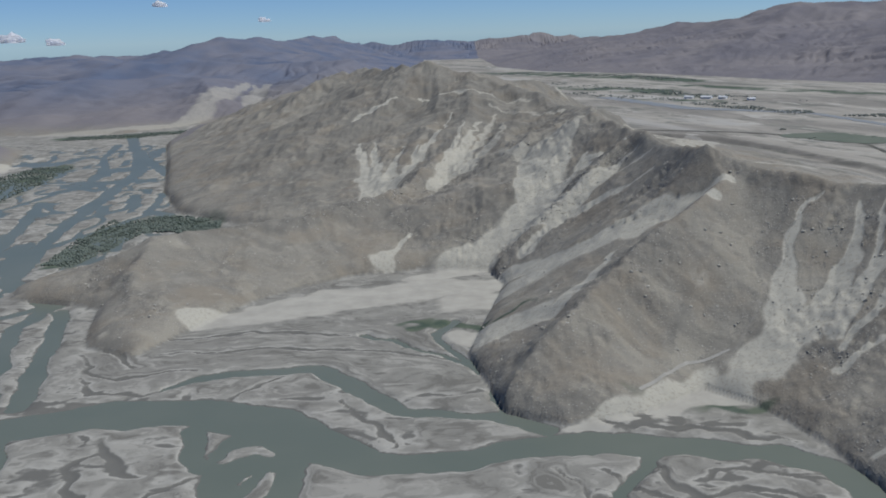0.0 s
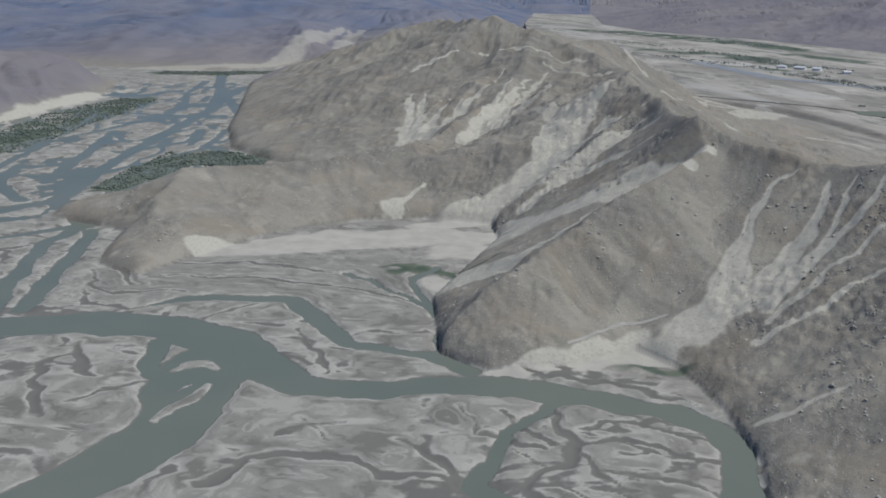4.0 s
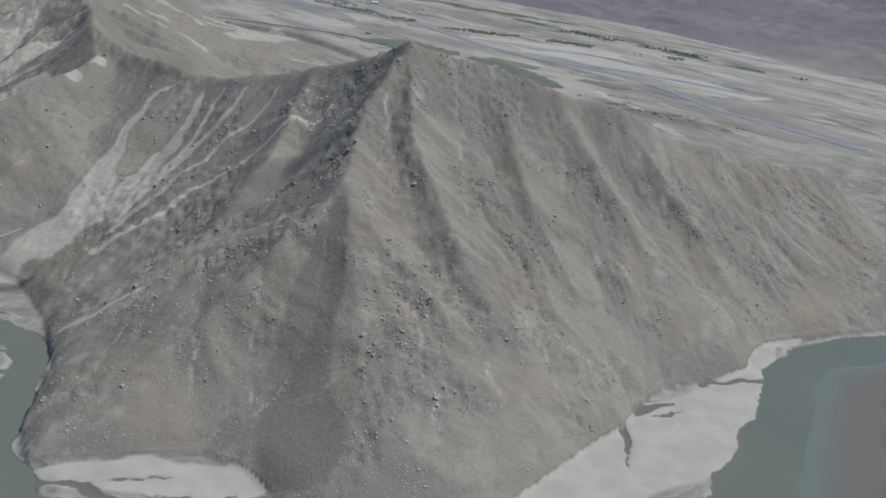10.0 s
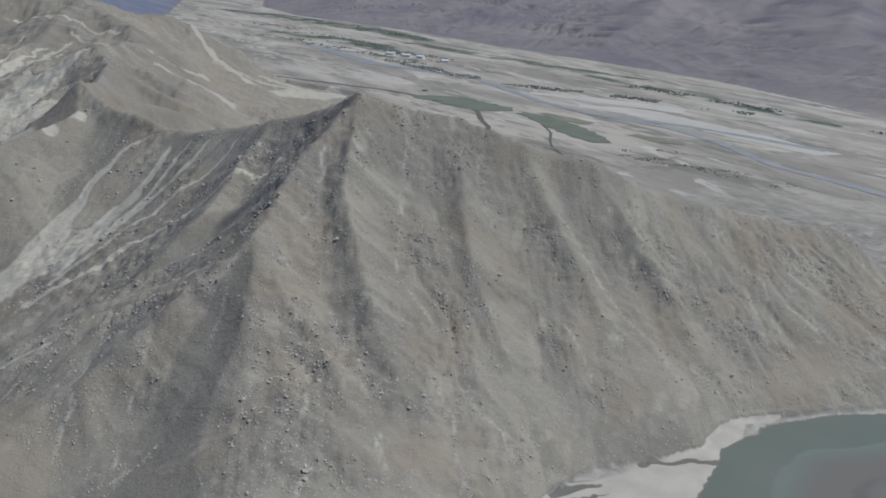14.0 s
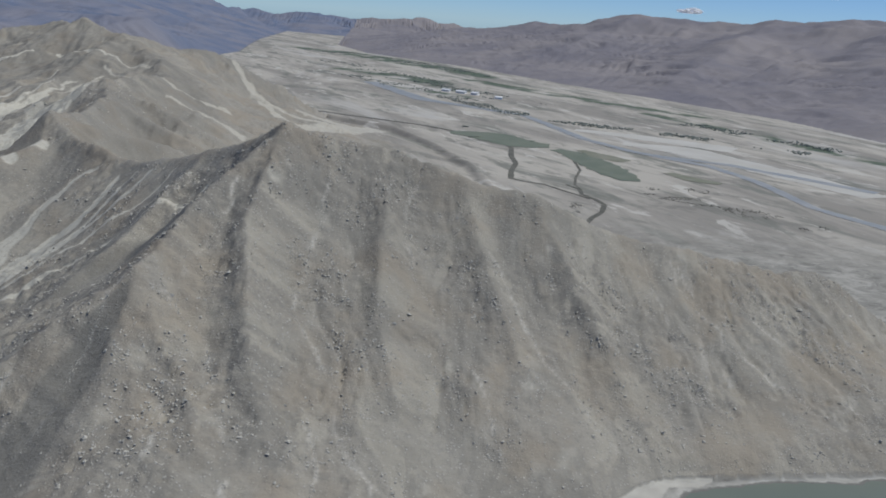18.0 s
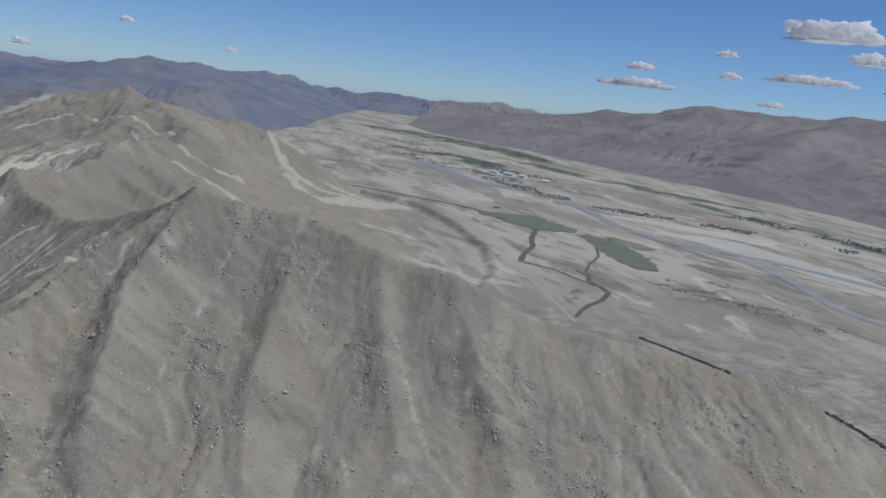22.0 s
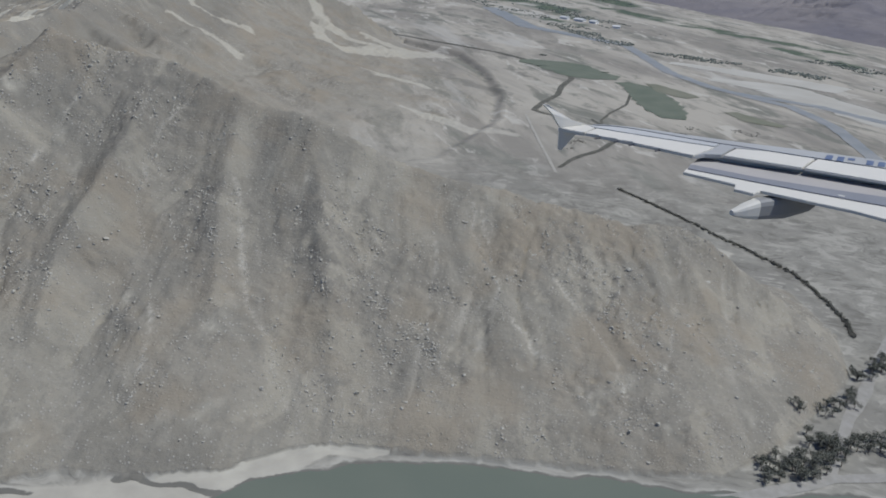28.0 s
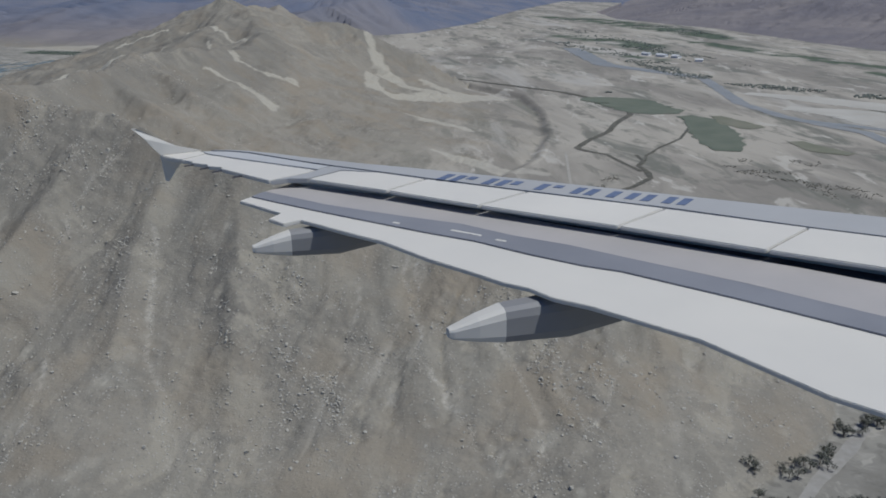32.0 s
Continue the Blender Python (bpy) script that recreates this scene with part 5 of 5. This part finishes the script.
roof_mat = plain_material("white_sheet_roof", (0.6, 0.6, 0.6), (0.52, 0.53, 0.54), 0.3, 0.5)


def shed(x, y, turn, length, width, high):
    root = new("shed")
    root.matrix_basis = pose(x, y, float(height_at(np.array(x), np.array(y))) - 0.2, 0, 0, turn)
    bm = bmesh.new()
    bmesh.ops.create_cube(bm, size=1, matrix=Matrix.Translation((0, 0, high / 2)) @ Matrix.Diagonal((length, width, high, 1)))
    part("wall", bm, wall_mat, root)
    bm = bmesh.new()
    a, b, c = length / 2 + 0.4, width / 2 + 0.5, high + 0.02
    v = [bm.verts.new(p) for p in ((-a, -b, c), (a, -b, c), (a, b, c), (-a, b, c), (-a, 0, c + width * 0.22), (a, 0, c + width * 0.22))]
    for f in ((0, 1, 5, 4), (2, 3, 4, 5), (0, 4, 3), (1, 2, 5), (0, 3, 2, 1)):
        bm.faces.new([v[i] for i in f])
    part("roof", bm, roof_mat, root, "shallow white gabled roof")
    return tagged(root, "long low white shed on the far plain", "shed", "white sheds on the plain")


for x, y, turn, length, width, high in ((306, 1240, -34, 12, 6, 2.6), (326, 1226, -34, 14, 7, 2.6), (344, 1214, -34, 10, 7, 2.8), (372, 1182, 5, 9, 6, 2.6)):
    shed(x, y, turn, length, width, high)

# clouds
cloud_mat, ns, ls, bsdf = material("white_cloud")
bsdf.inputs["Base Color"].default_value, bsdf.inputs["Roughness"].default_value = (0.93, 0.93, 0.93, 1), 1.0
through_light, both = ns.new("ShaderNodeBsdfTranslucent"), ns.new("ShaderNodeMixShader")
through_light.inputs["Color"].default_value = (0.95, 0.95, 0.96, 1)
ls.new(bsdf.outputs[0], both.inputs[1])
ls.new(through_light.outputs[0], both.inputs[2])
both.inputs[0].default_value = 0.7
ls.new(both.outputs[0], ns["Material Output"].inputs[0])


def cloud(bearing, rise, wide, tall, puffs):
    far = 4600 - 170 * max(rise, 0)
    cx, cy = 200 + far * math.sin(radians(bearing)), far * math.cos(radians(bearing))
    cz = 107 + far * math.tan(radians(rise))
    w, h = far * radians(0.8 * wide), far * radians(0.8 * tall)
    bm = bmesh.new()
    bmesh.ops.create_icosphere(bm, subdivisions=5, radius=1)
    side = Vector((math.cos(radians(bearing)), -math.sin(radians(bearing)), 0))
    deep = Vector((math.sin(radians(bearing)), math.cos(radians(bearing)), 0))
    shift = Vector((bearing * 3.1, rise * 7.7, puffs))
    for v in bm.verts:
        d = v.co.copy()
        q = Vector((d.x * w / h * 0.75, d.y * 1.6, d.z)) + shift
        r = 1 + 0.55 * noise.noise(q * 1.1) + 0.3 * noise.noise(q * 2.6) + 0.16 * noise.noise(q * 6) + 0.08 * noise.noise(q * 13)
        up_by = d.z * r * h * (0.62 if d.z > 0 else 0.1)
        v.co = Vector((cx, cy, cz + h * 0.25 + up_by)) + side * (d.x * r * w * 0.5) + deep * (d.y * r * h * 0.8)
    return tagged(part("cloud", bm, cloud_mat, None, "", True), "small white fair-weather cumulus cloud with a flat base", "cloud", "clouds over the far ranges")


for bearing, rise, wide, tall, puffs in ((21.2, 5.1, 6.2, 1.9, 30), (23.6, 4.1, 3.0, 1.0, 16), (10.6, 2.7, 1.8, 0.7, 12), (10.5, 1.65, 4.6, 0.8, 22), (15.9, 2.7, 1.4, 0.6, 10),
                                         (15.6, 4.0, 1.5, 0.5, 10), (20.3, 2.8, 5.4, 0.8, 24), (25.5, 2.6, 2.6, 0.8, 12), (-14.6, 1.0, 0.7, 0.4, 6), (18.4, 1.3, 1.5, 0.5, 8),
                                         (-31.5, 0.1, 2.4, 1.2, 18), (-28.5, 0.2, 1.6, 0.8, 12), (-37.0, 0.3, 1.6, 0.9, 12), (-39.3, -0.2, 1.6, 0.7, 10), (-34.2, -0.4, 3.4, 0.7, 16), (-26.3, 0.0, 1.2, 0.6, 8), (-20.6, 2.0, 1.0, 0.5, 8)):
    cloud(bearing, rise, wide, tall, puffs)

# wing of the aircraft
white_paint = plain_material("white_wing_paint", (0.6, 0.575, 0.525), (0.55, 0.53, 0.49), 0.5, 0.6)
light_skin = plain_material("pale_grey_wing_skin", (0.47, 0.47, 0.465), (0.43, 0.432, 0.43), 0.5, 0.5)
grey_skin = plain_material("grey_wing_skin", (0.39, 0.39, 0.385), (0.35, 0.35, 0.348), 0.5, 0.5)
beige_skin = plain_material("warm_grey_flap_skin", (0.41, 0.385, 0.37), (0.36, 0.342, 0.332), 0.7, 0.5)
blue_band = plain_material("slate_grey_band", (0.2, 0.205, 0.225), (0.24, 0.245, 0.265), 0.7, 0.5)
# near black: painted shade of the flap slot, and the static wicks
gap_shade_and_wick = plain_material("dark_slot_shade_and_wick", (0.05, 0.05, 0.06), (0.07, 0.07, 0.08), 2.0, 0.7)
# white fairing paint darkened to grey for the shade under the flap
fairing_shade_grey = plain_material("shaded_fairing_skin", (0.25, 0.25, 0.25), (0.21, 0.21, 0.215), 0.7, 0.55)
blue_paint = plain_material("blue_letter_paint", (0.11, 0.14, 0.22), (0.13, 0.165, 0.25), 2.0, 0.5)

wing = new("aircraft_wing")
WING_SIZE = 5.88
wing.matrix_basis = Matrix.Translation((342.7, 119.52, 91.05)) @ Matrix(((0.9787, -0.2054, -0.0069, 0), (0.2045, 0.9769, -0.0632, 0), (0.0197, 0.0605, 0.998, 0), (0, 0, 0, 1))) @ Matrix.Scale(WING_SIZE, 4)


def panel(name, outline, top, thick, mat, parent=wing, label="", round_by=0.012):
    bm = bmesh.new()
    face = bm.faces.new([bm.verts.new((x, y, top - thick)) for x, y in outline])
    up_faces = bmesh.ops.extrude_face_region(bm, geom=[face])
    for v in up_faces["geom"]:
        if isinstance(v, bmesh.types.BMVert):
            v.co.z = top
    bmesh.ops.recalc_face_normals(bm, faces=bm.faces)
    if round_by:
        bmesh.ops.bevel(bm, geom=[e for e in bm.edges if e.calc_length() > 4 * round_by], offset=round_by, segments=2, affect='EDGES', clamp_overlap=True)
    return part(name, bm, mat, parent, label)


def wing_body():
    """Thick box under the skins, deepest towards the root."""
    lead = [(0.7, 0.3), (1.38, 0.3), (2.8, -0.2), (5.0, -0.9), (7.8, -1.86), (11.0, -3.0), (13.9, -4.05)]
    rear = [(0.6, -0.2), (1.3, -0.6), (2.5, -1.1), (4.0, -1.6), (6.9, -2.9), (9.9, -4.3), (12.8, -5.6)]
    deep = (0.07, 0.12, 0.2, 0.35, 0.55, 0.8, 0.95)
    bm = bmesh.new()
    rings = []
    for (x0, y0), (x1, y1), h in zip(lead, rear, deep):
        rings.append([bm.verts.new((x0 + (x1 - x0) * q, y0 + (y1 - y0) * q, -0.075 - h * z)) for q, z in ((0.02, 0.1), (0.04, 0.3), (0.25, 0.85), (0.5, 1.0), (0.8, 0.7), (1.0, 0.25), (1.0, 0.0), (0.02, 0.0))])
    for a, b in zip(rings[:-1], rings[1:]):
        for q in range(8):
            bm.faces.new((a[q], a[(q + 1) % 8], b[(q + 1) % 8], b[q]))
    bm.faces.new(rings[0])
    bm.faces.new(rings[-1][::-1])
    bmesh.ops.recalc_face_normals(bm, faces=bm.faces)
    return part("wing_box", bm, grey_skin, wing, "grey wing box under the skins")


wing_body()
panel("leading_edge", [(0.56, 0.33), (0.79, 0.39), (1.04, 0.4), (1.38, 0.34), (1.86, 0.18), (2.32, -0.01), (2.79, -0.17), (3.24, -0.34), (4.12, -0.59), (4.98, -0.86), (5.79, -1.14), (6.58, -1.41), (7.85, -1.84), (9.48, -2.41), (11.1, -2.97), (14.0, -3.98),
      (13.56, -4.78), (10.67, -3.66), (9.12, -3.07), (7.53, -2.37), (5.8, -1.72), (4.36, -1.14), (3.63, -0.83), (2.85, -0.51), (2.31, -0.26), (1.38, 0.22), (1.04, 0.32)], 0.0, 0.07, grey_skin, label="light grey upper skin", round_by=0.02)
panel("skin_strip", [(0.56, 0.29), (1.04, 0.28), (1.38, 0.19), (2.31, -0.29), (2.85, -0.55), (2.69, -0.73), (2.29, -0.57), (1.38, -0.18), (0.71, 0.13)], 0.0, 0.07, light_skin, label="pale grey skin strip")
panel("wing_tip", [(-0.02, 0.0), (0.54, 0.31), (0.7, 0.13), (0.44, -0.24), (0.35, -0.22)], 0.0, 0.07, white_paint)
panel("aileron", [(0.71, 0.08), (1.38, -0.23), (2.29, -0.62), (2.68, -0.78), (2.49, -1.01), (2.12, -1.36), (1.64, -1.03), (1.23, -0.76), (1.21, -0.68), (0.98, -0.62), (0.95, -0.54), (0.67, -0.43), (0.64, -0.35), (0.44, -0.28)],
      0.0, 0.06, white_paint, label="white aileron", round_by=0.008)
for x, y in ((0.7, -0.46), (1.0, -0.62), (1.24, -0.78), (1.64, -1.05)):
    panel("static_wick", [(x, y), (x - 0.03, y + 0.03), (x - 0.13, y - 0.07), (x - 0.12, y - 0.09)], -0.02, 0.015, gap_shade_and_wick, label="thin dark static wick", round_by=0)
panel("end_panel", [(2.86, -0.55), (3.61, -0.85), (3.04, -0.76), (2.65, -1.23), (2.36, -1.25), (2.14, -1.36), (2.51, -1.01), (2.71, -0.76)], 0.0, 0.07, grey_skin, label="grey fixed skin panel", round_by=0.008)
for outline in ([(3.06, -0.79), (3.61, -0.87), (4.34, -1.19), (3.87, -1.77), (2.67, -1.26)], [(4.37, -1.2), (5.78, -1.75), (5.15, -2.38), (3.9, -1.78)], [(5.81, -1.76), (7.51, -2.4), (6.86, -3.12), (5.18, -2.39)],
                [(7.53, -2.43), (9.09, -3.08), (8.42, -3.86), (6.88, -3.13)], [(9.11, -3.09), (10.66, -3.69), (9.91, -4.52), (8.44, -3.87)], [(10.69, -3.7), (13.54, -4.8), (12.86, -5.8), (9.94, -4.53)]):
    panel("spoiler", outline, 0.0, 0.05, white_paint, label="white spoiler panel")
# dark sheet that stands for the shade in the open slot
panel("slot", [(2.15, -0.81), (2.4, -0.69), (2.72, -0.73), (3.98, -1.29), (5.31, -1.9), (7.08, -2.67), (8.71, -3.44), (10.25, -4.12), (13.2, -5.42), (12.76, -6.27), (9.88, -4.64), (8.47, -3.85), (7.28, -3.2), (6.18, -2.67), (5.25, -2.15), (3.93, -1.55), (3.17, -1.06), (2.42, -0.88)],
      -0.16, 0.03, gap_shade_and_wick, label="dark sheet for the shade in the slot ahead of the flap", round_by=0)
flap = panel("flap", [(2.42, -0.92), (2.69, -0.92), (3.16, -1.1), (3.93, -1.56), (5.24, -2.15), (6.17, -2.68), (7.27, -3.21), (8.46, -3.86), (9.87, -4.65), (12.75, -6.28), (12.15, -7.26), (9.31, -5.38), (8.09, -4.53), (6.98, -3.87), (6.28, -3.45), (5.62, -3.15), (4.96, -2.73),
             (4.22, -2.48), (3.68, -2.27), (3.06, -2.0), (2.25, -1.54), (2.06, -1.44)], -0.14, 0.06, beige_skin, wing, "warm grey lowered flap", 0.01)
panel("band", [(2.06, -1.46), (2.25, -1.55), (3.06, -2.01), (3.68, -2.27), (4.22, -2.48), (4.96, -2.74), (5.62, -3.15), (6.28, -3.45), (6.98, -3.88), (8.08, -4.54), (9.31, -5.38), (12.15, -7.27), (11.85, -7.64), (9.04, -5.71), (7.87, -4.92), (6.81, -4.26), (6.39, -4.1), (5.79, -3.77),
      (5.17, -3.37), (4.49, -3.06), (3.77, -2.69), (3.02, -2.3), (2.23, -1.86), (1.95, -1.7)], -0.13, 0.06, blue_band, flap, "slate grey walkway band", 0.006)
for x, y, length in ((4.86, -2.98, 0.3), (5.1, -3.1, 0.16), (5.42, -3.3, 0.14), (4.1, -2.72, 0.1)):
    panel("scuff", [(x, y), (x + 0.88 * length, y - 0.42 * length), (x + 0.88 * length - 0.02, y - 0.42 * length - 0.04), (x - 0.02, y - 0.04)], -0.127, 0.003, white_paint, flap, "bare scuff in the band", 0)
panel("trailing_edge", [(1.96, -1.62), (2.23, -1.77), (3.03, -2.21), (3.79, -2.61), (4.51, -2.98), (5.2, -3.29), (5.82, -3.69), (6.43, -4.03), (6.84, -4.19), (7.91, -4.85), (9.09, -5.65), (11.88, -7.56), (11.1, -9.0), (8.2, -6.83), (7.35, -5.85), (6.41, -5.17), (6.04, -4.98),
      (5.8, -4.74), (5.51, -4.59), (5.24, -4.37), (4.65, -3.93), (4.04, -3.38), (3.52, -3.06), (3.2, -2.85), (2.87, -2.64), (2.69, -2.8), (2.44, -2.61), (2.54, -2.38), (2.21, -2.13), (1.83, -1.86)], -0.15, 0.05, white_paint, flap, "white flap trailing edge", 0.008)


def fairing(x, y, size):
    """Canoe-shaped flap track fairing: a pale tail piece and the body ahead of it under the flap, darkened for shade.
    """
    fx, fy = 0.91, 0.41
    rings = [(0, 0.045, -0.38, -0.46), (0.04, 0.06, -0.37, -0.48), (0.25, 0.1, -0.3, -0.53), (0.48, 0.125, -0.24, -0.57), (1.1, 0.14, -0.22, -0.62), (1.6, 0.13, -0.22, -0.56), (1.95, 0.08, -0.22, -0.4)]
    for name, some, mat, label in (("flap_fairing", rings[:4], white_paint, "white tail of a flap track fairing"), ("fairing_body", rings[3:], fairing_shade_grey, "body of a flap track fairing, greyed for shade")):
        bm = bmesh.new()
        loops = []
        for s, w, top, low in some:
            loop = []
            for q in range(12):
                a = 2 * math.pi * (q + 0.5) / 12
                cx, sz = math.cos(a), math.sin(a)
                o = w * size * math.copysign(abs(cx) ** 0.55, cx)
                z = -0.2 + size * ((top + low) / 2 + 0.2 + (top - low) / 2 * math.copysign(abs(sz) ** 0.55, sz))
                loop.append(bm.verts.new((x + fx * s * size - fy * o, y + fy * s * size + fx * o, z)))
            loops.append(loop)
        for a, b in zip(loops[:-1], loops[1:]):
            for q in range(12):
                bm.faces.new((a[q], a[(q + 1) % 12], b[(q + 1) % 12], b[q]))
        bm.faces.new(loops[0])
        bm.faces.new(loops[-1][::-1])
        bmesh.ops.recalc_face_normals(bm, faces=bm.faces)
        part(name, bm, mat, wing, label)


fairing(2.32, -3.0, 1.0)
fairing(4.98, -5.2, 1.22)


def fence(name, pts, label):
    bm = bmesh.new()
    a = [bm.verts.new(p) for p in pts]
    b = [bm.verts.new((p[0] + 0.03, p[1] - 0.025, p[2])) for p in pts]
    bm.faces.new(a)
    bm.faces.new(b[::-1])
    for k in range(len(pts)):
        j = (k + 1) % len(pts)
        bm.faces.new((a[k], b[k], b[j], a[j]))
    bmesh.ops.recalc_face_normals(bm, faces=bm.faces)
    return part(name, bm, white_paint, wing, label)


fence("upper_fence", [(0.54, 0.33, 0.005), (-0.01, 0.0, 0.005), (-0.08, -0.04, 0.1), (-0.2, -0.09, 0.28), (-0.38, -0.12, 0.45), (-0.31, -0.1, 0.45), (-0.05, 0.02, 0.28), (0.2, 0.13, 0.13)], "white swept wingtip fence")
fence("lower_fence", [(0.0, 0.0, -0.07), (0.36, 0.02, -0.07), (0.29, 0.02, -0.12), (0.06, 0.02, -0.43), (0.02, 0.02, -0.42)], "shaded lower wingtip fence")
for x, y, tall in ((4.66, -0.93, 1), (4.84, -0.99, 1), (5.0, -1.05, 0.5), (5.3, -1.14, 1), (5.48, -1.2, 1), (5.64, -1.26, 0.6), (6.02, -1.38, 1), (6.2, -1.44, 0.4), (6.5, -1.54, 1), (6.68, -1.6, 1), (6.96, -1.69, 1), (7.2, -1.76, 1), (7.4, -1.83, 1), (7.66, -1.92, 1), (7.84, -1.98, 1)):
    panel("letter_bar", [(x, y), (x + 0.11, y - 0.035), (x + 0.11 - 0.16 * tall, y - 0.035 - 0.27 * tall), (x - 0.16 * tall, y - 0.27 * tall)], 0.006, 0.004, blue_paint, label="plain blue letter shape", round_by=0)
tagged(wing, "white airliner wing with lowered flap and wingtip fence", "wing")
